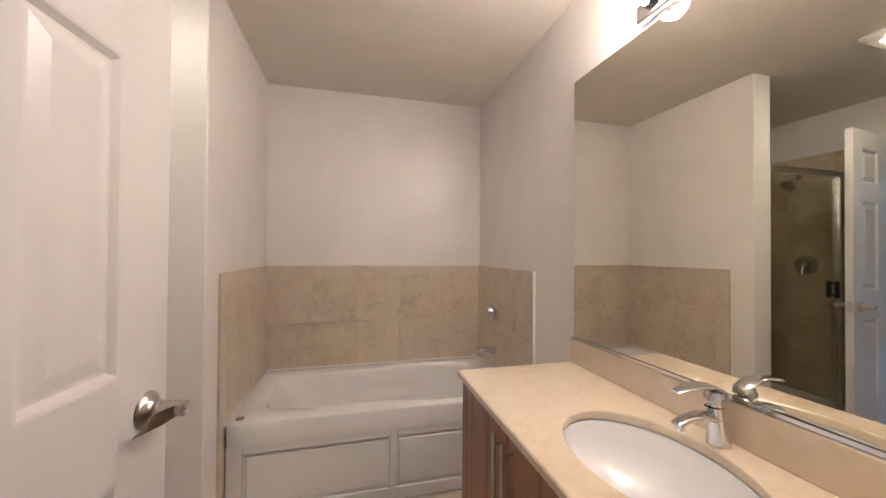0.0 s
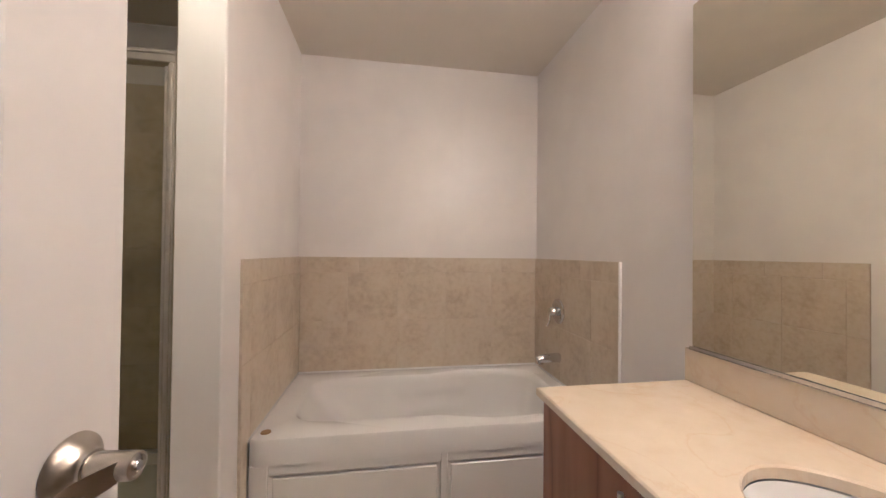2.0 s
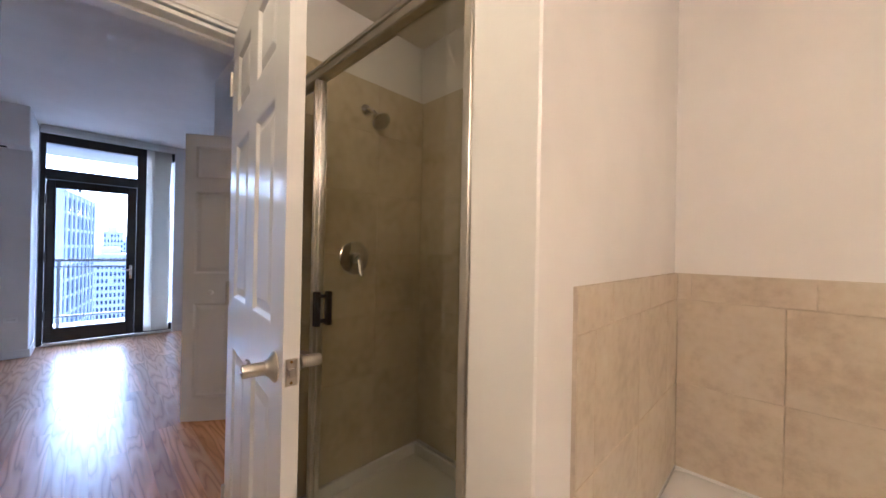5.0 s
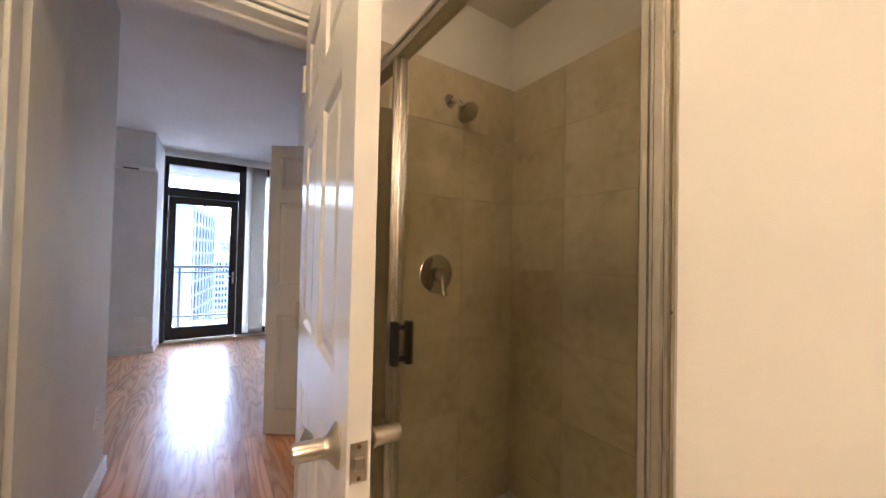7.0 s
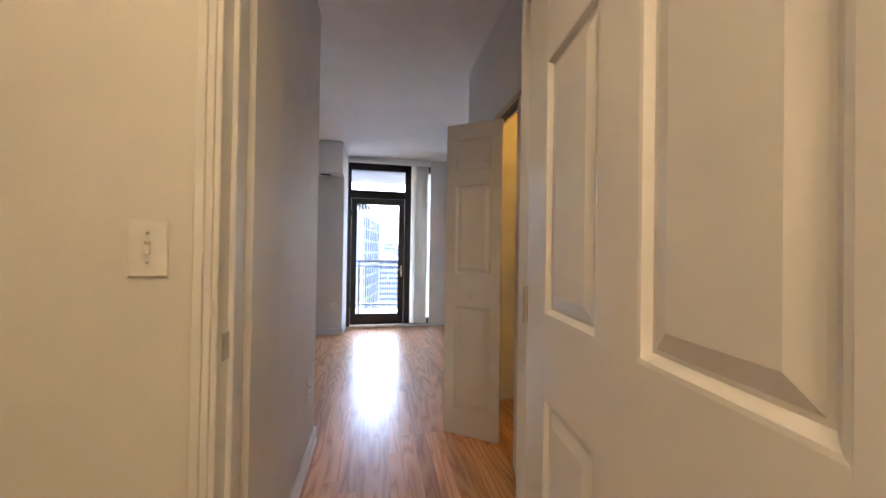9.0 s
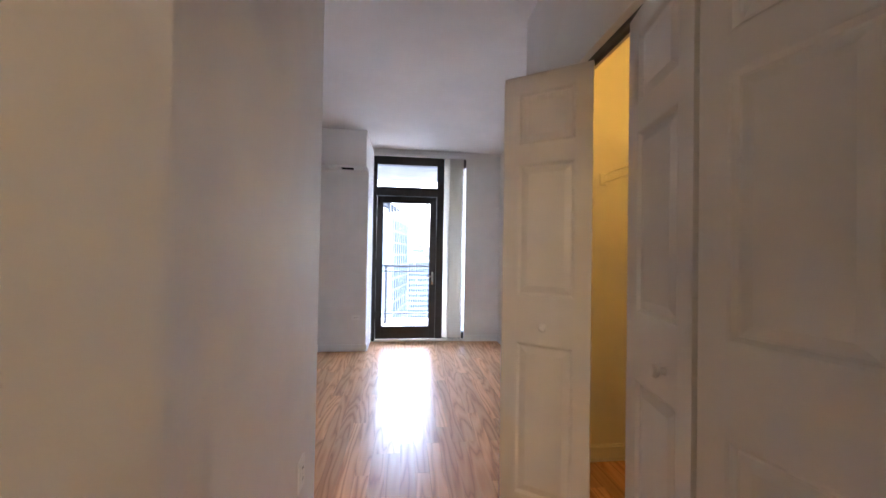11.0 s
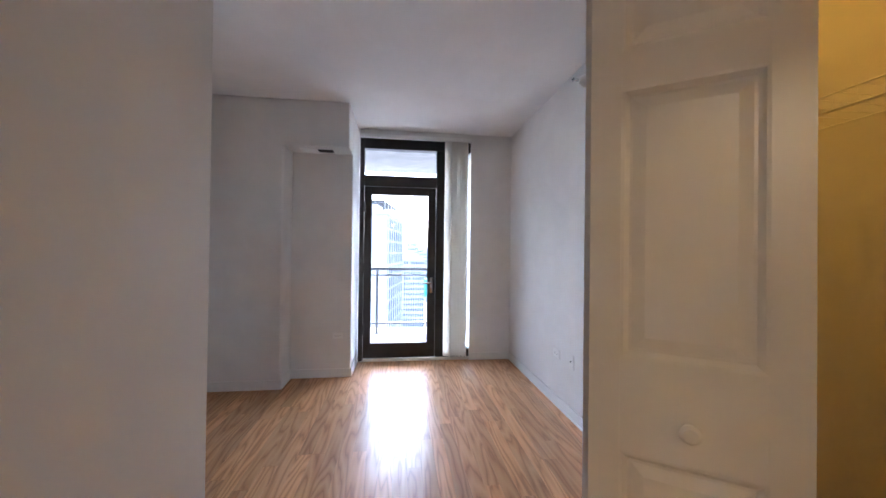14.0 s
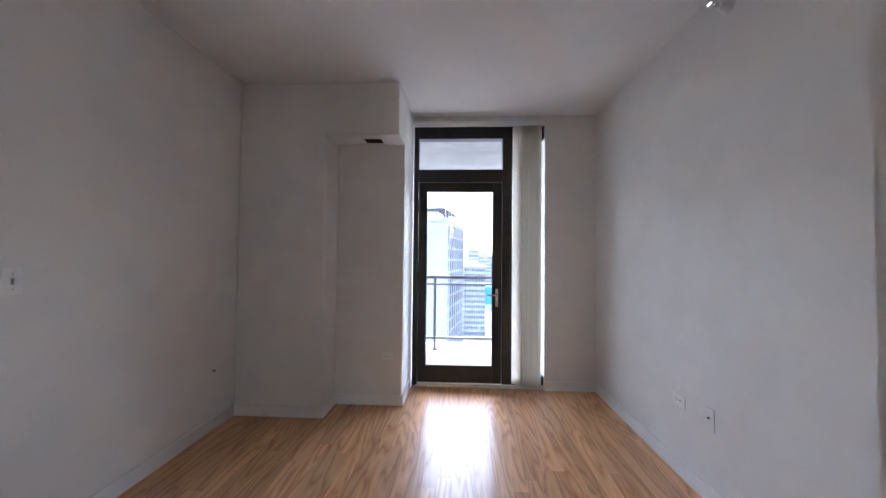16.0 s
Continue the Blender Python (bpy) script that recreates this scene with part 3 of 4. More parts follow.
def basin(level, inset_w, inset_e, inset_y, power):
    """A rounded basin outline at a height; the head half is pinched by the armrests."""
    out = []
    cx, ax = (inset_w - inset_e) / 2, hx - (inset_w + inset_e) / 2
    for i in range(N):
        a = 2 * math.pi * i / N
        c, s = math.cos(a), math.sin(a)
        x = cx + ax * math.copysign(abs(c) ** (2 / power), c)
        drop = TZ - level
        step = 0.14 - 1.1 * max(0.0, drop - 0.03)
        pinch = (0.055 + 0.06 * min(drop, 0.2)) / (1 + math.exp(max(-50.0, min(50.0, (x - step) * 42))))
        y = (hy - inset_y - pinch) * math.copysign(abs(s) ** (2 / power), s)
        out.append(bm.verts.new((x, y, level)))
    return out


def rectring(x, y, z, r=0.012):
    out = []
    for i in range(N):
        a = 2 * math.pi * i / N
        c, s = math.cos(a), math.sin(a)
        k = 1 / max(abs(c) / x, abs(s) / y)
        out.append(bm.verts.new((c * k, s * k, z)))
    return out


loops = [rectring(hx, hy, TZ - 0.105), rectring(hx, hy, TZ - 0.012), rectring(hx - 0.004, hy - 0.004, TZ - 0.003), rectring(hx - 0.012, hy - 0.012, TZ)]
LEVELS = [(0.0, 0.11, 0.085, 0.06, 6), (0.006, 0.118, 0.092, 0.067, 6), (0.03, 0.13, 0.1, 0.075, 5.5), (0.14, 0.22, 0.115, 0.094, 6), (0.26, 0.34, 0.13, 0.115, 6), (0.32, 0.4, 0.15, 0.135, 5.5), (0.345, 0.45, 0.19, 0.17, 5)]
for a, b in zip(LEVELS, LEVELS[1:]):
    n = max(1, round((b[0] - a[0]) / 0.012))
    for k in range(n):
        q = [p + (w - p) * k / n for p, w in zip(a, b)]
        loops.append(basin(TZ - q[0], *q[1:]))
loops.append(basin(TZ - LEVELS[-1][0], *LEVELS[-1][1:]))
for a, b in zip(loops, loops[1:]):
    for k in range(N):
        bm.faces.new((a[k], a[(k + 1) % N], b[(k + 1) % N], b[k]))
bm.faces.new(loops[-1])
part("basin", bm, ACRYLIC, tub, smooth=True)
part("apron", boxes(((-hx, -hy + 0.02, 0), (hx, -hy + 0.05, TZ - 0.104))), ACRYLIC, tub)
for lo, hi in (((-hx, 0.0), (-hx + 0.07, 0.364)), ((0.0, 0.0), (0.03, 0.364)), ((hx - 0.07, 0.0), (hx, 0.364))):
    part("apron_stile", box((lo[0], -hy + 0.006, lo[1]), (hi[0], -hy + 0.02, hi[1]), 0.003), ACRYLIC, tub)
for xa, xb in ((-hx + 0.07, 0.0), (0.03, hx - 0.07)):
    for z0, z1 in ((0.0, 0.065), (0.322, 0.364)):
        part("apron_rail", box((xa, -hy + 0.006, z0), (xb, -hy + 0.02, z1), 0.003), ACRYLIC, tub)
    part("apron_panel", box((xa + 0.014, -hy + 0.012, 0.079), (xb - 0.014, -hy + 0.02, 0.308), 0.005), ACRYLIC, tub)
part("rim_cap", lathe([(0, 0), (0.02, 0), (0.019, 0.003), (0, 0.003)], 20, "z", (-hx + 0.045, -hy + 0.06, TZ)), BRASS, tub, "small dull brass cap")
ov = part("overflow_plate", lathe([(0, 0), (0.034, 0), (0.034, 0.006), (0.026, 0.011), (0, 0.012)], 24, "-x", (hx - 0.1, -0.06, TZ - 0.075)), CHROME, tub, "round chrome overflow plate", True)

structure("caulk_bead", boxes(((TX0, TY1 - 0.002, TZ - 0.004), (TX1, BATH_N - 0.008, TZ + 0.006)), ((ALCOVE_W + 0.008, TY0, TZ - 0.004), (TX0 + 0.002, TY1 - 0.002, TZ + 0.006)),
          ((TX1 - 0.002, TY0, TZ - 0.004), (BATH_E - 0.008, TY1 - 0.002, TZ + 0.006))), ACRYLIC, "white caulk bead between tub and tile", "trim")


def mixer(name, m, r, label):
    """A round wall plate with a lever mixer; x points out of the wall."""
    e = thing(name, m, label, "mixer tap")
    part("plate", lathe([(0, 0), (r, 0), (r, 0.004), (r * 0.9, 0.009), (r * 0.45, 0.012), (0, 0.012)], 32, "x"), CHROME, e, smooth=True)
    part("hub", lathe([(0, 0.01), (0.028, 0.01), (0.026, 0.045), (0.02, 0.055), (0, 0.057)], 24, "x"), CHROME, e, smooth=True)
    part("lever", sweep([(0.045, 0, 0.012), (0.056, 0, -0.02), (0.06, 0, -0.055), (0.072, 0, -0.085)], [0.016, 0.013, 0.011, 0.009], 12, 0.55, (1, 0, 0)), CHROME, e, smooth=True)
    return e


mixer("tub_mixer", pose(BATH_E - 0.012, 2.765, 0.868, 0, 0, 180), 0.072, "round chrome tub mixer on beige tile")
spout = thing("tub_spout", pose(BATH_E - 0.012, 2.755, 0.605, 0, 0, 180), "chrome tub spout on beige tile", "tub spout")
part("spout_body", sweep([(0, 0, 0), (0.05, 0, 0.0), (0.1, 0, -0.002), (0.128, 0, -0.01)], [0.027, 0.025, 0.024, 0.02], 18), CHROME, spout, smooth=True)
part("spout_mouth", lathe([(0.016, 0), (0.017, 0.014), (0, 0.014)], 16, "-z", (0.112, 0, -0.018)), CHROME, spout, smooth=True)
mixer("shower_mixer", pose(-1.545, 2.5, 1.187), 0.08, "round chrome shower mixer on beige tile")
head = thing("wall_shower", pose(-1.545, 2.55, 1.92), "chrome shower head on a bent arm", "shower")
part("flange", lathe([(0, 0), (0.03, 0), (0.028, 0.006), (0.015, 0.012), (0, 0.012)], 20, "x"), CHROME, head, smooth=True)
part("arm", sweep([(0, 0, 0), (0.035, 0.005, -0.004), (0.06, 0.01, -0.022), (0.08, 0.014, -0.045)], 0.0105, 12), CHROME, head, smooth=True)
hb = lathe([(0.014, -0.03), (0.017, -0.01), (0.03, 0.006), (0.046, 0.022), (0.047, 0.03), (0.042, 0.033), (0, 0.033)], 28, "z")
bmesh.ops.transform(hb, matrix=look((0.088, 0.016, -0.06), (0.2, 0.03, -0.17)) @ Matrix.Rotation(math.pi, 4, "X"), verts=hb.verts[:])
rose = part("rose", hb, CHROME, head, smooth=True)
nz = bmesh.new()
for ring, cnt in ((0.012, 6), (0.024, 12), (0.035, 16)):
    for i in range(cnt):
        a = 2 * math.pi * i / cnt
        lathe([(0.0028, 0.032), (0.002, 0.036), (0, 0.036)], 6, "z", (ring * math.cos(a), ring * math.sin(a), 0), nz)
bmesh.ops.transform(nz, matrix=look((0.088, 0.016, -0.06), (0.2, 0.03, -0.17)) @ Matrix.Rotation(math.pi, 4, "X"), verts=nz.verts[:])
part("nozzles", nz, DARK, rose)

# ---- shower enclosure ----
SX0, SX1, SY = -1.545, PIER_W - 0.012, 2.15
pan = thing("shower_pan", pose((SX0 + SX1) / 2, 2.5, 0), "white acrylic shower pan with raised curb", "shower pan")
pw = (SX1 - SX0) / 2
part("base", box((-pw, -0.39, 0), (pw, 0.415, 0.09)), ACRYLIC, pan)
part("curb", box((-pw, -0.4, 0), (pw, -0.3, 0.12), 0.012, seg=3), ACRYLIC, pan)
part("flange", boxes(((-pw, -0.3, 0.09), (-pw + 0.02, 0.415, 0.15)), ((pw - 0.02, -0.3, 0.09), (pw, 0.415, 0.15)), ((-pw + 0.02, 0.395, 0.09), (pw - 0.02, 0.415, 0.15)), bevel=0.003), ACRYLIC, pan)
enc = thing("shower_enclosure", pose(0, SY, 0.12), "framed glass shower enclosure with hinged door", "shower door")
part("header", boxes(((SX0, -0.02, 1.69), (SX1, 0.02, 1.725)), ((SX0, -0.024, 1.715), (SX1, 0.024, 1.73)), bevel=0.003), ALU, enc, "aluminium header rail")
part("bottom_track", box((SX0, -0.018, 0.0), (SX1, 0.018, 0.02), 0.003), ALU, enc)
for xa, xb in ((SX0, SX0 + 0.022), (-1.215, -1.193), (SX1 - 0.024, SX1)):
    part("post", boxes(((xa, -0.018, 0.02), (xb, 0.018, 1.69)), ((xa + 0.006, -0.022, 0.02), (xb - 0.006, 0.022, 1.69)), bevel=0.002), ALU, enc, "aluminium post")
fixed = part("fixed_pane", box((SX0 + 0.022, -0.003, 0.02), (-1.215, 0.003, 1.69)), SHOWERGLASS, enc, "clear tempered glass")
dr = part("glass_door", box((-1.183, -0.003, 0.03), (SX1 - 0.036, 0.003, 1.68)), SHOWERGLASS, enc, "clear tempered glass door")
for xa, xb in ((-1.19, -1.178), (SX1 - 0.04, SX1 - 0.028)):
    part("door_edge", box((xa, -0.008, 0.025), (xb, 0.008, 1.685), 0.002), ALU, dr)
part("pull", boxes(((-1.172, -0.03, 0.85), (-1.148, -0.012, 0.965)), ((-1.172, 0.012, 0.85), (-1.148, 0.03, 0.965)), ((-1.166, -0.013, 0.86), (-1.154, 0.013, 0.872)), ((-1.166, -0.013, 0.943), (-1.154, 0.013, 0.955)), bevel=0.002), BRONZE, dr, "dark metal pull")

# ---- vanity ----
VX, VY0, VY1, VZ = 0.648, 0.67, 1.884, 0.79
van = thing("vanity_cabinet", pose((VX + BATH_E) / 2, (VY0 + VY1) / 2, 0), "reddish stained wooden vanity cabinet with bar handles", "vanity cabinet")
ox, oy = (VX + BATH_E) / 2, (VY0 + VY1) / 2


def vbox(lo, hi, bevel=0.0):
    return box((lo[0] - ox, lo[1] - oy, lo[2]), (hi[0] - ox, hi[1] - oy, hi[2]), bevel)


part("side_panel", vbox((VX + 0.024, VY1 - 0.03, 0), (BATH_E - 0.002, VY1 - 0.012, VZ - 0.026), 0.001), CABINET, van)
part("side_panel", vbox((VX + 0.024, VY0 + 0.002, 0), (BATH_E - 0.002, VY0 + 0.02, VZ - 0.026), 0.001), CABINET, van)
part("bottom", vbox((VX + 0.04, VY0 + 0.02, 0.1), (BATH_E - 0.002, VY1 - 0.03, 0.118)), CABINET, van)
part("back", vbox((BATH_E - 0.014, VY0 + 0.02, 0.118), (BATH_E - 0.002, VY1 - 0.03, VZ - 0.026)), CABINET, van)
part("toe_kick", vbox((VX + 0.08, VY0 + 0.02, 0), (VX + 0.095, VY1 - 0.03, 0.1)), CABINET, van)
ys = [VY1 - 0.012, 1.444, 1.06, VY0 + 0.004]
for i, (b, a) in enumerate(zip(ys, ys[1:])):
    d = part("door", vbox((VX + 0.018, a + 0.0015, 0.105), (VX + 0.037, b - 0.0015, VZ - 0.032), 0.0012), CABINET, van)
    hyy = (a + 0.03 if i == 0 else b - 0.03)
    part("handle", join(sweep([(VX - 0.012 - ox, hyy - oy, 0.42), (VX - 0.012 - ox, hyy - oy, 0.745)], 0.006, 12),
                        sweep([(VX - 0.012 - ox, hyy - oy, 0.71), (VX + 0.02 - ox, hyy - oy, 0.71)], 0.004, 8)), NICKEL, d, "brushed nickel bar handle", True)
    part("handle_post", sweep([(VX - 0.012 - ox, hyy - oy, 0.455), (VX + 0.02 - ox, hyy - oy, 0.455)], 0.004, 8), NICKEL, d)

SCX, SCY, SRX, SRY = 0.92, 1.205, 0.172, 0.24
top = thing("countertop", pose(SCX, SCY, VZ - 0.026), "cream marble vanity top with sink cut-out", "countertop")
bm = bmesh.new()
M = 72
x0, x1, y0, y1 = VX - SCX, BATH_E - 0.002 - SCX, VY0 + 0.001 - SCY, VY1 - SCY


def rim(z, grow):
    out = []
    for i in range(M):
        a = 2 * math.pi * i / M
        out.append(bm.verts.new(((SRX + grow) * math.cos(a), (SRY + grow) * math.sin(a), z)))
    return out


def edge(z, d):
    out = []
    for i in range(M):
        a = 2 * math.pi * i / M
        c, s = math.cos(a), math.sin(a)
        kx = (x1 - d if c > 0 else x0 + d) / c if abs(c) > 1e-9 else 1e9
        ky = (y1 - d if s > 0 else y0 + d) / s if abs(s) > 1e-9 else 1e9
        k = min(kx, ky)
        out.append(bm.verts.new((c * k, s * k, z)))
    return out


L = [rim(0, 0.0), edge(0, 0.003), edge(0.003, 0), edge(0.022, 0), edge(0.026, 0.004), rim(0.026, 0.004), rim(0.022, 0.0)]
for a, b in zip(L, L[1:] + L[:1]):
    for k in range(M):
        bm.faces.new((a[k], a[(k + 1) % M], b[(k + 1) % M], b[k]))
# square the four corners
for ring, d in ((L[1], 0.003), (L[2], 0), (L[3], 0), (L[4], 0.004)):
    for px, py in ((x0 + d, y0 + d), (x0 + d, y1 - d), (x1 - d, y0 + d), (x1 - d, y1 - d)):
        v = min(ring, key=lambda q: (q.co.x - px) ** 2 + (q.co.y - py) ** 2)
        v.co.x, v.co.y = px, py
part("slab", bm, MARBLE, top)
part("backsplash", box((BATH_E - 0.022 - SCX, y0, 0.0265), (BATH_E - 0.002 - SCX, y1, 0.131), 0.002), MARBLE, top, "cream marble backsplash strip")
sink = thing("sink", pose(SCX, SCY, VZ - 0.026), "white oval undermount sink", "sink")
bm = bmesh.new()
prev = None
for r, z in ((1.07, -0.001), (1.07, -0.012), (1.02, -0.012), (1.0, -0.004), (0.985, -0.02), (0.95, -0.06), (0.86, -0.105), (0.68, -0.135), (0.42, -0.15), (0.12, -0.156)):
    ring = [bm.verts.new((SRX * r * math.cos(2 * math.pi * i / M), SRY * r * math.sin(2 * math.pi * i / M), z)) for i in range(M)]
    if prev:
        for k in range(M):
            bm.faces.new((prev[k], prev[(k + 1) % M], ring[(k + 1) % M], ring[k]))
    prev = ring
bm.faces.new(prev)
part("bowl", bm, CERAMIC, sink, smooth=True)
part("drain", lathe([(0, 0), (0.024, 0), (0.022, 0.004), (0.012, 0.005), (0, 0.003)], 20, "z", (0, 0, -0.156)), CHROME, sink, "chrome drain", True)

tap = thing("faucet", pose(1.128, 1.205, VZ, 0, 0, 180), "chrome single-lever basin faucet on marble", "faucet")
part("body", sweep([(0, 0, 0), (0, 0, 0.004), (0.003, 0, 0.03), (0.008, 0, 0.07), (0.012, 0, 0.098)], [0.027, 0.0265, 0.0245, 0.0225, 0.0235], 28, up=(0, 1, 0)), CHROME, tap, smooth=True)
part("spout", sweep([(0.002, 0, 0.058), (0.03, 0, 0.072), (0.06, 0, 0.078), (0.1, 0, 0.073), (0.132, 0, 0.063), (0.136, 0, 0.061)], [0.021, 0.02, 0.019, 0.017, 0.0145, 0.006], 20, 0.55), CHROME, tap, smooth=True)
part("aerator", lathe([(0.0105, 0), (0.0105, 0.018), (0, 0.018)], 18, "-z", (0.118, 0, 0.066)), CHROME, tap, smooth=True)
part("cap", lathe([(0.0242, 0.1), (0.0245, 0.106), (0.0245, 0.122), (0.02, 0.133), (0.009, 0.138), (0, 0.139)], 28, "z", (0.012, 0, 0)), CHROME, tap, smooth=True)
part("lever", sweep([(-0.016, 0, 0.118), (-0.004, 0, 0.132), (0.03, 0, 0.147), (0.07, 0, 0.152), (0.11, 0, 0.148), (0.136, 0, 0.142)], [0.014, 0.021, 0.023, 0.021, 0.017, 0.011], 20, 0.28), CHROME, tap, smooth=True)

mir = thing("wall_mirror", pose(BATH_E - 0.012, 1.27, 0.897, 0, 0, 0.9), "large frameless wall mirror in a chrome channel", "mirror")
part("mirror_glass", box((-0.006, -0.6, 0.008), (0, 0.58, 1.11), 0.0012), MIRROR, mir)
part("channel", boxes(((-0.012, -0.6, 0), (-0.0085, 0.585, 0.012)), ((-0.012, -0.6, 0), (0.0, 0.585, 0.003))), CHROME, mir, "chrome bottom channel")
bar = thing("vanity_light", pose(BATH_E - 0.001, 1.2, 2.035), "chrome vanity light bar with glowing globe bulbs", "wall lamp")
part("back_plate", box((-0.03, -0.35, 0), (0, 0.305, 0.115), 0.006), CHROME, bar, smooth=True)
for y in (0.245, 0.065, -0.115, -0.295):
    part("socket", lathe([(0.03, 0), (0.03, 0.018), (0.02, 0.022), (0, 0.022)], 20, "-x", (-0.03, y, 0.055)), CHROME, bar, smooth=True)
    part("globe_bulb", lathe([(0.014, 0.02), (0.02, 0.03), (0.04, 0.05), (0.048, 0.075), (0.042, 0.1), (0.024, 0.117), (0, 0.122)], 22, "-x", (-0.03, y, 0.055)), BULB, bar, "glowing globe bulb", True)
fan = thing("exhaust_fan_light", pose(-0.62, 1.56, BATH_TOP), "white square ceiling fan with glowing lens", "ceiling fan light")
part("housing", boxes(((-0.16, -0.15, -0.025), (0.16, 0.15, 0.0)), bevel=0.008), PLASTIC, fan)
part("lens", box((-0.09, -0.085, -0.034), (0.09, 0.085, -0.022), 0.005), LENS, fan, "glowing lamp lens")
for i in range(5):
    part("grille_slot", box((-0.15 + i * 0.011, -0.1, -0.0265), (-0.145 + i * 0.011, 0.1, -0.0245)), DARK, fan)


# ---- plates on walls ----
def plate(name, m, w, h, kind, label):
    """A wall plate; x along the wall, y into it, z up."""
    cat = {"switch": "light switch", "outlet": "outlet", "cable": "cable plate", "blank": "cable hole"}[kind]
    e = thing(name, m, label, cat)
    part("plate", box((-w / 2, -0.006, -h / 2), (w / 2, 0, h / 2), 0.002), PAINT if kind == "cable" else PLASTIC, e)
    if kind == "switch":
        part("toggle", box((-0.004, -0.018, -0.012), (0.004, -0.005, 0.006), 0.001), PLASTIC, e)
        part("slot", box((-0.006, -0.0072, -0.013), (0.006, -0.0055, 0.013)), GROUT, e)
    if kind == "outlet":
        wide = w > h
        for s in (-1, 1):
            c = (s * 0.02, 0) if wide else (0, s * 0.02)
            f = part("socket_face", box((c[0] - 0.014, -0.0085, c[1] - 0.014), (c[0] + 0.014, -0.0055, c[1] + 0.014), 0.002), PLASTIC, e)
            for q in (-0.005, 0.005):
                part("slot", box((c[0] + q - 0.001, -0.0092, c[1] - 0.004), (c[0] + q + 0.001, -0.0083, c[1] + 0.005)), DARK, f)
    for s in (-1, 1) if kind == "switch" else (0,):
        part("screw", lathe([(0, 0.0055), (0.003, 0.0055), (0.003, 0.0072), (0, 0.0072)], 10, "-y", (0, 0, s * 0.03)), NICKEL, e)
    if kind == "cable":
        part("jack", lathe([(0.005, 0.005), (0.005, 0.013), (0, 0.013)], 12, "-y", (0, 0, 0.005)), DARK, e)
    return e


plate("light_switch", pose(DOOR_WALL + 0.001, 1.152, 1.178, 0, 0, 90), 0.07, 0.115, "switch", "white toggle light switch beside the bathroom door")
plate("wall_outlet", pose(-2.827, HALL_S, 0.395, 0, 0, 180), 0.07, 0.115, "outlet", "white duplex outlet on the hall wall")
plate("wall_outlet", pose(-5.055, ROOM_N, 0.428), 0.115, 0.07, "outlet", "white duplex outlet laid on its side")
plate("cable_plate", pose(-4.80, ROOM_N, 0.43), 0.07, 0.115, "cable", "white cable jack plate on the bedroom wall")
plate("wall_outlet", pose(COLUMN, 1.043, 0.41, 0, 0, 90), 0.1, 0.06, "outlet", "white duplex outlet low on the column")
plate("light_switch", pose(-4.205, ROOM_S, 1.137, 0, 0, 180), 0.07, 0.115, "switch", "white toggle light switch on the bedroom wall")
hole = thing("cable_stub", pose(-5.368, ROOM_S, 0.42, 0, 0, 180), "small dark cable stub in the wall", "cable stub")
part("grommet", lathe([(0, 0), (0.011, 0), (0.01, 0.003), (0, 0.003)], 14, "-y"), PLASTIC, hole)
part("stub", lathe([(0.005, 0.002), (0.005, 0.016), (0, 0.016)], 10, "-y"), DARK, hole)
spr = thing("fire_sprinkler", pose(-4.645, ROOM_N, 2.50), "white sidewall fire sprinkler with chrome head", "sprinkler")
part("escutcheon", lathe([(0, 0), (0.045, 0), (0.045, 0.006), (0.03, 0.03), (0.022, 0.05), (0, 0.05)], 24, "-y"), PLASTIC, spr, smooth=True)
part("body", lathe([(0.01, 0.05), (0.012, 0.065), (0.006, 0.075), (0.006, 0.09), (0, 0.09)], 14, "-y"), CHROME, spr, smooth=True)
part("deflector", boxes(((-0.018, -0.1, 0.004), (0.018, -0.085, 0.007)), ((-0.016, -0.092, -0.012), (0.016, -0.09, 0.006))), CHROME, spr, "chrome deflector")
reg = thing("air_register", pose(-5.75, 0.86, SOFFIT), "white air register under the soffit, half open", "air vent")
part("frame", boxes(((-0.07, -0.16, -0.006), (0.07, -0.142, 0)), ((-0.07, 0.142, -0.006), (0.07, 0.16, 0)), ((-0.07, -0.142, -0.006), (-0.055, 0.142, 0)), ((0.055, -0.142, -0.006), (0.07, 0.142, 0))), PLASTIC, reg)
part("dark_inside", box((-0.055, 0.0, -0.0015), (0.055, 0.142, -0.0005)), DARK, reg)
part("damper", box((-0.055, -0.142, -0.003), (0.055, 0.0, -0.0005)), PLASTIC, reg)
for i in range(7):
    part("slat", box((-0.046 + i * 0.0145, 0.0, -0.005), (-0.045 + i * 0.0145, 0.142, -0.0018)), DARK, reg)

# ---- balcony door and window ----
WX = -6.40
win = thing("window_1", pose(WX, 1.19, 0), "dark bronze glazed balcony door with transom and sidelight", "balcony door", kind="structure")
W1 = 1.295
for lo, hi in (((0, 0), (0.045, 2.572)), ((0.872, 0.03), (0.967, 2.43)), ((W1 - 0.012, 0.0), (W1, 2.572)),
               ((0.045, 2.43), (W1 - 0.012, 2.572)), ((0.045, 2.0), (0.872, 2.124)), ((0.967, 0.03), (W1 - 0.012, 0.12))):
    part("frame_member", box((-0.05, lo[0], lo[1]), (0.05, hi[0], hi[1]), 0.004), BRONZE, win)
part("threshold", boxes(((-0.1, 0.052, 0), (0.06, W1 - 0.03, 0.025)), ((0.06, 0.03, 0), (0.075, W1, 0.012)), bevel=0.003), ALU, win, "metal threshold")
part("pane", box((-0.005, 0.045, 2.124), (0.005, 0.872, 2.43)), PANE, win)
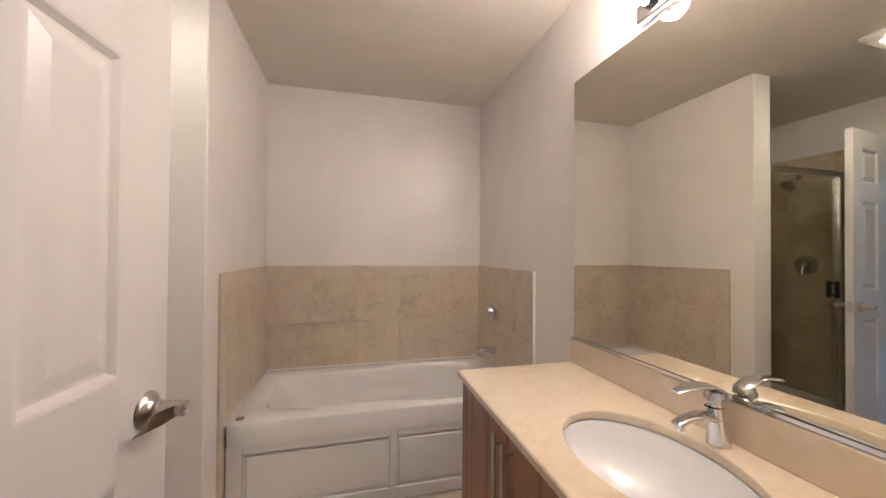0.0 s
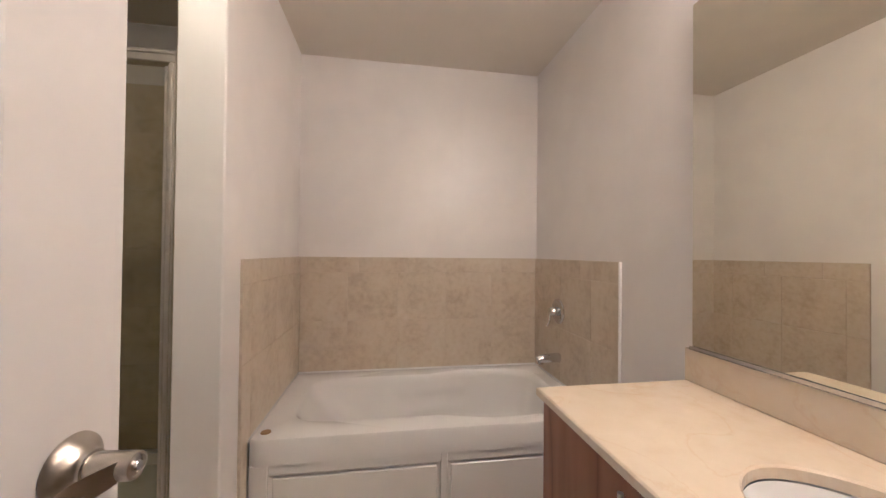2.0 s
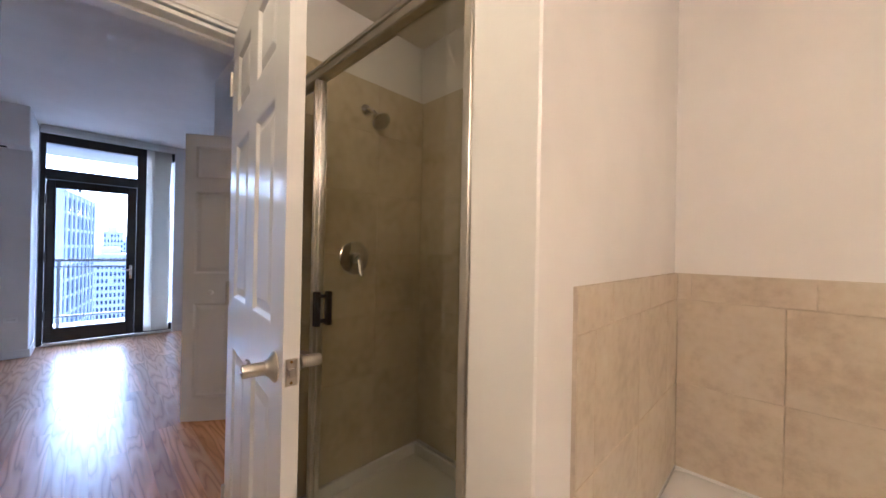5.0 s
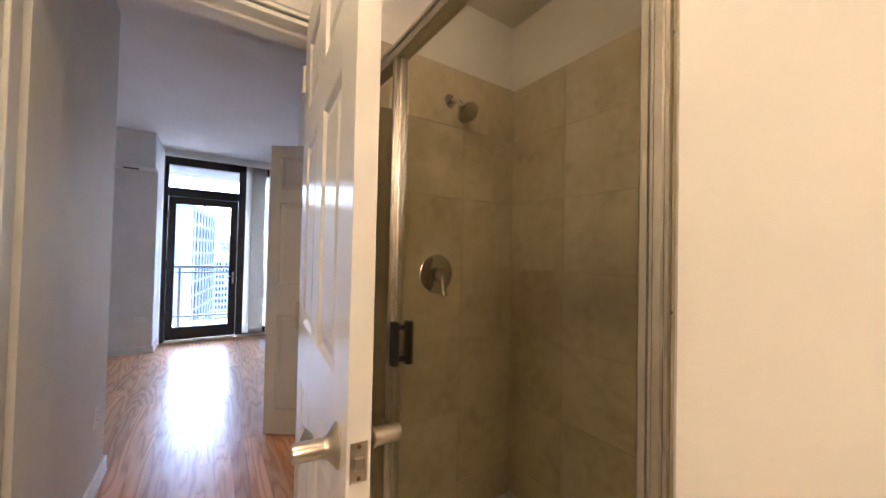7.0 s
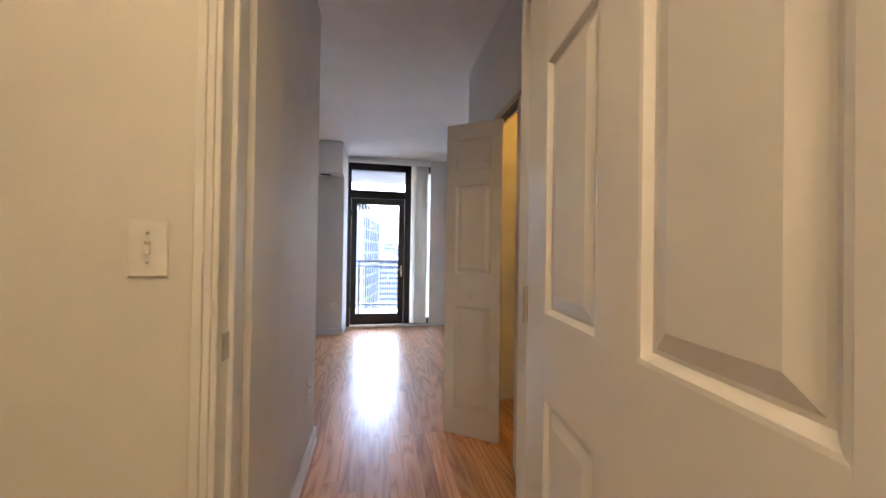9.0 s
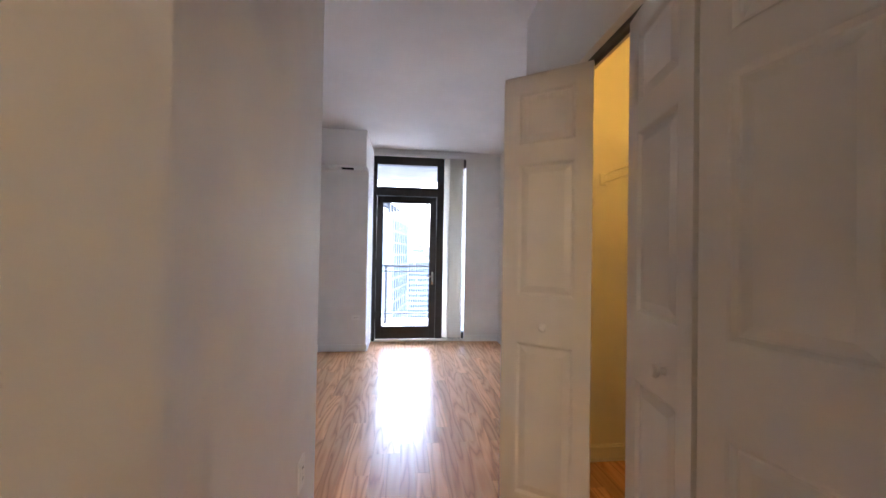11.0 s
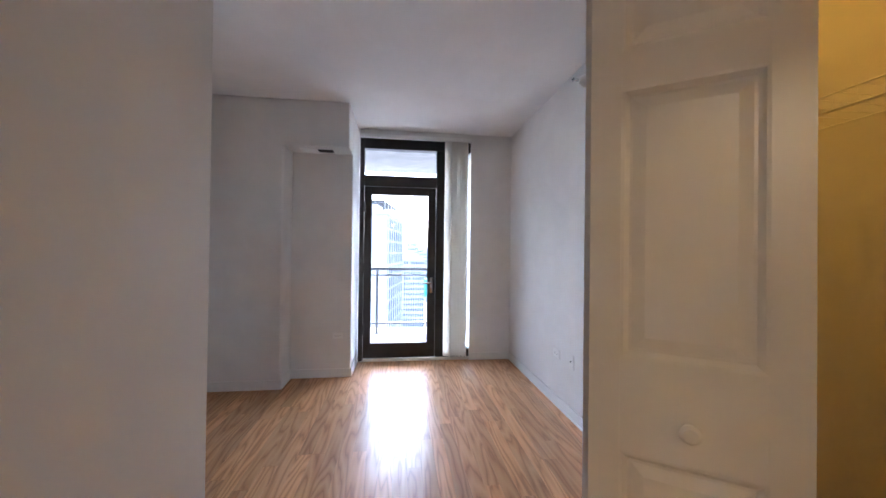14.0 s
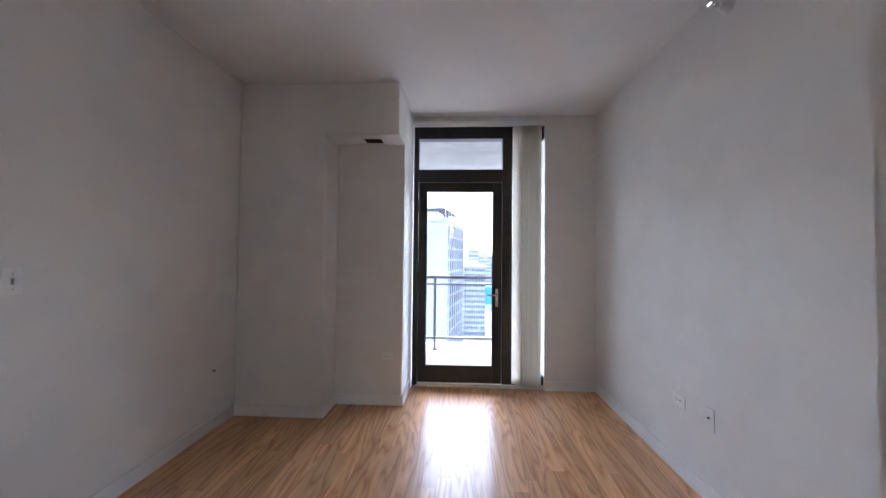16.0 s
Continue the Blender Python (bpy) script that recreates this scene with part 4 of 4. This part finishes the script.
part("pane", box((-0.005, 0.967, 0.12), (0.005, W1 - 0.012, 2.43)), PANE, win)
dl = part("door_leaf", boxes(((-0.025, 0.049, 0.03), (0.035, 0.122, 1.995)), ((-0.025, 0.786, 0.03), (0.035, 0.868, 1.995)), ((-0.025, 0.122, 1.91), (0.035, 0.786, 1.995)), ((-0.025, 0.122, 0.03), (0.035, 0.786, 0.19)), bevel=0.004), BRONZE, win, "dark bronze door leaf")
part("pane", box((-0.005, 0.122, 0.19), (0.005, 0.786, 1.91)), PANE, dl)
part("glazing_bead", boxes(((0.03, 0.122, 0.19), (0.042, 0.134, 1.91)), ((0.03, 0.774, 0.19), (0.042, 0.786, 1.91)), ((0.03, 0.134, 1.898), (0.042, 0.774, 1.91)), ((0.03, 0.134, 0.19), (0.042, 0.774, 0.202)), bevel=0.002), BRONZE, dl)
hd = part("door_handle", join(box((0.035, 0.808, 0.775), (0.046, 0.838, 0.955), 0.005, seg=2), sweep([(0.04, 0.823, 0.895), (0.085, 0.823, 0.895), (0.09, 0.79, 0.893), (0.088, 0.72, 0.893)], [0.011, 0.01, 0.01, 0.008], 12)), CHROME, dl, "satin metal lever on a long plate", True)
for z in (0.3, 1.0, 1.7):
    part("hinge", lathe([(0.009, 0), (0.009, 0.12)], 10, "z", (0.052, 0.054, z)), BRONZE, win)

blind = thing("vertical_blind", pose(-6.29, 1.19, 0), "cream vertical blind stacked open beside the balcony door", "vertical blind")
part("head_rail", boxes(((-0.02, 0.0, 2.53), (0.025, 1.262, 2.57)), ((0.025, 0.0, 2.527), (0.03, 1.262, 2.56)), bevel=0.003), PLASTIC, blind, "white head rail")
for i in range(13):
    a = radians(14 + 6 * math.sin(i * 2.1)) if i else radians(62)
    bm = bmesh.new()
    prof = [(-0.044 + k * 0.0147, 0.004 * (1 - ((k - 3) / 3) ** 2)) for k in range(7)]
    yc = 1.022 + i * 0.0158 if i else 1.0
    lo = [bm.verts.new((u * math.cos(a) - v * math.sin(a), yc + u * math.sin(a) + v * math.cos(a), 0.055)) for u, v in prof]
    hi = [bm.verts.new((q.co.x, q.co.y, 2.528)) for q in lo]
    for k in range(6):
        bm.faces.new((lo[k], lo[k + 1], hi[k + 1], hi[k]))
    bmesh.ops.solidify(bm, geom=bm.faces[:], thickness=0.0012)
    part("vane", bm, VANE, blind)
ch = part("bead_chain", sweep([(0.0, 1.232, 2.5), (0.0, 1.236, 0.6), (0.002, 1.234, 0.35)], 0.0018, 6), PLASTIC, blind, "white bead chain")

# ---- balcony ----
structure("balcony_floor", boxes(((-8.4, -2.0, -0.3), (-6.45, 5.0, -0.06)), ((-6.6, -0.4, -0.3), (-6.3, 3.3, -0.012))), CONCRETE, "grey concrete balcony slab", "balcony floor")
structure("balcony_ceiling", boxes(((-8.6, -2.0, 2.66), (-6.6, 5.0, 2.9)), ((-7.605, -2.0, 2.645), (-6.6, 5.0, 2.661))), CONCRETE, "board-marked concrete slab above the balcony", "balcony ceiling")
structure("wall_outside", boxes(((-6.62, -2.0, -0.06), (-6.5, 1.185, 2.9)), ((-6.62, 2.466, -0.06), (-6.5, 5.0, 2.9)), ((-6.62, 1.185, 2.58), (-6.5, 2.466, 2.9))), CONCRETE, "concrete outer wall of the flat", "wall")
rail = thing("balcony_railing", pose(-7.95, 1.5, -0.06), "grey painted metal balcony railing", "railing")
for z, h in ((1.01, 0.045), (0.92, 0.028), (0.155, 0.03)):
    part("rail", box((-0.025, -3.4, z), (0.025, 3.4, z + h), 0.004), STEELGREY, rail)
for y in (-2.8, -1.5, -0.2, 1.1, 2.4):
    part("post", boxes(((-0.02, y - 0.02, 0), (0.02, y + 0.02, 1.01)), ((-0.04, y - 0.045, 0), (0.04, y + 0.045, 0.012)), bevel=0.003), STEELGREY, rail)


# ---- the city beyond ----
GROUND = -31.0
structure("ground", boxes(((-4000, -4000, GROUND - 1), (40, 4000, GROUND))), STREET, "pale hazy street level far below", "ground")
ASPHALT = mat("asphalt", (0.07, 0.07, 0.075), 0.9, grain=0.3, scale=0.4, bump=0.1, bump_scale=3)
bm = bmesh.new()
lane = []
for i in range(25):
    u = i / 24
    lane.append((-118 - 92 * u, 9.0 + 2.5 * u + 10.0 * u * u))
sides = []
for i, (x, y) in enumerate(lane):
    a, b = Vector(lane[max(i - 1, 0)]), Vector(lane[min(i + 1, 24)])
    d = (b - a).normalized()
    sides.append([bm.verts.new((x - d.y * w, y + d.x * w, GROUND + h)) for w, h in ((-3.2, 0.005), (-3.2, 0.05), (3.2, 0.05), (3.2, 0.005))])
for a, b in zip(sides, sides[1:]):
    for k in range(3):
        bm.faces.new((a[k], a[k + 1], b[k + 1], b[k]))
structure("road", bm, ASPHALT, "curved asphalt street between the towers", "road")


def tower(name, m, w, d, h, nx, nz, frac, label, face=FACADE, pane=FACADEGLASS, both=True):
    """A block w along y, d along x, with window bays on the face towards the flat and its +y side."""
    e = thing(name, m, label, "building")
    part("wall", box((-d, 0, 0), (0, w, h)), face, e)
    part("roof", boxes(((-d - 0.3, -0.3, h), (0.3, w + 0.3, h + 0.8)), ((-d * 0.7, w * 0.2, h + 0.8), (-d * 0.2, w * 0.7, h + 3.2))), face, e)
    dz = h / nz
    if nx:
        dy = w / nx
        for k in range(nz):
            for i in range(nx):
                if random.random() < 0.97:
                    part("window", box((0.0, i * dy + dy * (1 - frac) / 2, k * dz + dz * 0.25), (0.12, (i + 1) * dy - dy * (1 - frac) / 2, k * dz + dz * 0.8)), pane, e)
    return e


TH = 41.6
glass_tower = tower("glass_tower", pose(-94.4, -14.7, GROUND, 0, 0, -10), 13.6, 24, TH, 0, 12, 0.5, "white-framed tower with a blue glass side", FACADE)
for k in range(13):
    part("glass_band", box((-23, 13.6, 1.0 + k * 3.1), (-0.6, 13.72, 3.5 + k * 3.1)), FACADEGLASS, glass_tower, "blue glass band")
for i in range(8):
    part("fin", box((-0.8 - i * 3.1, 13.72, 0), (-0.55 - i * 3.1, 14.0, TH)), FACADE, glass_tower)
for i in range(5):
    part("roof_frame", boxes(((-2.2 - i * 4, 5, TH + 0.8), (-1.7 - i * 4, 5.5, TH + 4.6)), ((-2.2 - i * 4, 12, TH + 0.8), (-1.7 - i * 4, 12.5, TH + 3.8)), ((-2.2 - i * 4, 5, TH + 3.3), (-1.7 - i * 4, 12.5, TH + 3.8))), BRONZE, glass_tower)
for k in range(10):
    part("window", box((0, 7.0, 2 + k * 3.5), (0.15, 7.9, 4.2 + k * 3.5)), FACADEGLASS, glass_tower)
tower("office_block", pose(-150, 2.8, GROUND), 9.6, 20, 28.4, 10, 13, 0.5, "pale stone office block with a window grid")
tower("distant_tower", pose(-230, 7.2, GROUND), 7, 12, 37.5, 6, 15, 0.45, "pale distant tower in haze")
tower("distant_tower", pose(-260, 14.5, GROUND), 11, 12, 33.5, 9, 14, 0.45, "pale distant tower in haze")
wrap = thing("scaffold_wrap", pose(-228, 16.8, GROUND), "teal construction wrap on a low building", "scaffold")
part("sheet", box((-9.9, 0.2, 3.0), (0, 7.2, 14.4), 0.2), TEALWRAP, wrap)
part("storeys", box((-10, 0, 0), (-0.1, 7.4, 3.0)), FACADE, wrap, "pale lower storeys")

# ---- tiles and boards ----
TILE_MESH = {}


def tile(x, y, z, w, h, axis, material, parent, name="tile", gap=0.0013, t=0.0028):
    """One wall tile with its low corner at (x, y, z): axis says which way its face looks."""
    key = (round(w, 3), round(h, 3), axis, material.name)
    if key not in TILE_MESH:
        n = {"-y": ((gap, -t, gap), (w - gap, 0, h - gap)), "x": ((0, gap, gap), (t, w - gap, h - gap)), "-x": ((-t, gap, gap), (0, w - gap, h - gap))}[axis]
        me = bpy.data.meshes.new(name)
        b = box(*n, 0.0012)
        bmesh.ops.recalc_face_normals(b, faces=b.faces[:])
        b.to_mesh(me)
        b.free()
        me.materials.append(material)
        TILE_MESH[key] = me
    ob = new(name, TILE_MESH[key])
    ob.location = (x, y, z)
    ob.parent = parent
    return ob


def tiled(name, fixed, u0, u1, z0, rows, start, axis, material, label, cap=0.0, shift=0.0):
    """A tiled wall face: courses from z0 up with heights rows, joints every 0.305 m from start along it."""
    back = {"-y": ((u0, fixed - 0.008, z0), (u1, fixed, z0 + sum(rows))), "x": ((fixed, u0, z0), (fixed + 0.008, u1, z0 + sum(rows))), "-x": ((fixed - 0.008, u0, z0), (fixed, u1, z0 + sum(rows)))}[axis]
    g = structure(name, box(*back), SHOWERGROUT if material is SHOWERTILE else GROUT, label, "tiled wall")
    z = z0
    for i, h in enumerate(rows):
        off = start + (shift if i == len(rows) - 1 and cap else 0)
        edges = [u0] + [off + k * 0.305 for k in range(-12, 13) if u0 + 0.02 < off + k * 0.305 < u1 - 0.02] + [u1]
        for a, b in zip(edges, edges[1:]):
            p = {"-y": (a, fixed - 0.008, z), "x": (fixed + 0.008, a, z), "-x": (fixed - 0.008, a, z)}[axis]
            tile(*p, b - a, h, axis, material, g)
        z += h


TR = [0.305, 0.298, 0.093]
tiled("wall_tile_tub_north", BATH_N, ALCOVE_W + 0.011, BATH_E - 0.011, 0.47, TR, -0.045, "-y", TILE, "mottled beige ceramic tile over the tub", 1, 0.066)
tiled("wall_tile_tub_west", ALCOVE_W, 2.25, BATH_N, 0.47, TR, 2.34, "x", TILE, "mottled beige ceramic tile over the tub", 1, 0.1)
tiled("wall_tile_tub_east", BATH_E, 2.236, BATH_N, 0.47, TR, 2.747, "-x", TILE, "mottled beige ceramic tile behind the tub taps", 1, 0.1)
tiled("wall_tile_tub_west_low", ALCOVE_W, 2.25, 2.316, 0.0, [0.165, 0.305], 2.34, "x", TILE, "beige tile strip beside the tub apron")
tiled("wall_tile_tub_east_low", BATH_E, 2.236, 2.316, 0.0, [0.165, 0.305], 2.747, "-x", TILE, "beige tile strip beside the tub apron")
structure("tile_edge_east", box((BATH_E - 0.013, 2.226, 0.0), (BATH_E, 2.236, 1.166), 0.003), TRIM, "white tile edge trim", "trim")
SR = [0.14] + [0.305] * 5 + [0.255]
tiled("wall_tile_shower_north", 2.945, -1.556, PIER_W - 0.011, 0.152, SR, -1.25, "-y", SHOWERTILE, "mottled beige shower tile")
tiled("wall_tile_shower_west", -1.557, 2.13, 2.934, 0.152, SR, 2.63, "x", SHOWERTILE, "mottled beige shower tile")
tiled("wall_tile_shower_east", PIER_W, 2.13, 2.934, 0.152, SR, 2.63, "-x", SHOWERTILE, "mottled beige shower tile")
structure("wall_shower_backing", box((-1.575, 2.125, 0.0), (-1.557, 2.945, 2.075)), GROUT, "mortar bed behind the shower tile", "wall")

# bathroom floor tile
bf = structure("floor_bath", boxes(((DOOR_WALL, BATH_S, -0.004), (BATH_E, 2.3, -0.002))), GROUT, "beige bathroom floor tile bed", "floor")
FT = {}
for i in range(10):
    for k in range(6):
        xa, xb = DOOR_WALL + i * 0.305, min(DOOR_WALL + (i + 1) * 0.305, BATH_E)
        ya, yb = BATH_S + k * 0.305, min(BATH_S + (k + 1) * 0.305, 2.3)
        if xb - xa < 0.03 or yb - ya < 0.03:
            continue
        key = (round(xb - xa, 3), round(yb - ya, 3))
        if key not in FT:
            b = box((0.002, 0.002, 0), (key[0] - 0.002, key[1] - 0.002, 0.006), 0.001)
            me = bpy.data.meshes.new("tile")
            b.to_mesh(me)
            b.free()
            me.materials.append(TILE)
            FT[key] = me
        ob = new("tile", FT[key])
        ob.location, ob.parent = (xa, ya, -0.002), bf

# oak boards along the hall and bedroom
oak = structure("floor_oak", boxes(((-6.6, ROOM_S, -0.012), (DOOR_WALL - 0.01, 3.1, -0.011))), GROUT, "glossy oak strip floor with cathedral grain", "floor")
PW = 0.0826
rng = random.Random(7)
PM = {}


def plank(x0, x1, y):
    ln = round(x1 - x0, 2)
    if ln not in PM:
        b = box((0.0002, 0.0002, 0), (ln - 0.0002, PW - 0.0002, 0.0105), 0.0002)
        me = bpy.data.meshes.new("plank")
        b.to_mesh(me)
        b.free()
        me.materials.append(OAK)
        PM[ln] = me
    ob = new("plank", PM[ln])
    ob.location, ob.parent = (x0, y, -0.0108), oak


for r in range(int((3.1 - ROOM_S) / PW) + 1):
    y = ROOM_S + r * PW
    if y + PW > 3.11:
        continue
    east = DOOR_WALL - 0.02 if 1.2 < y < 2.33 else (-1.80 if y > 2.3 else HALL_END_S)
    x = -6.33 - rng.random() * 0.6
    x = max(x, -6.33) if rng.random() < 0.3 else -6.33
    while x < east - 0.01:
        ln = round(rng.uniform(0.6, 1.5), 1)
        if x + ln > east - 0.25:
            ln = round(east - x, 2)
        plank(x, x + ln, y)
        x += ln
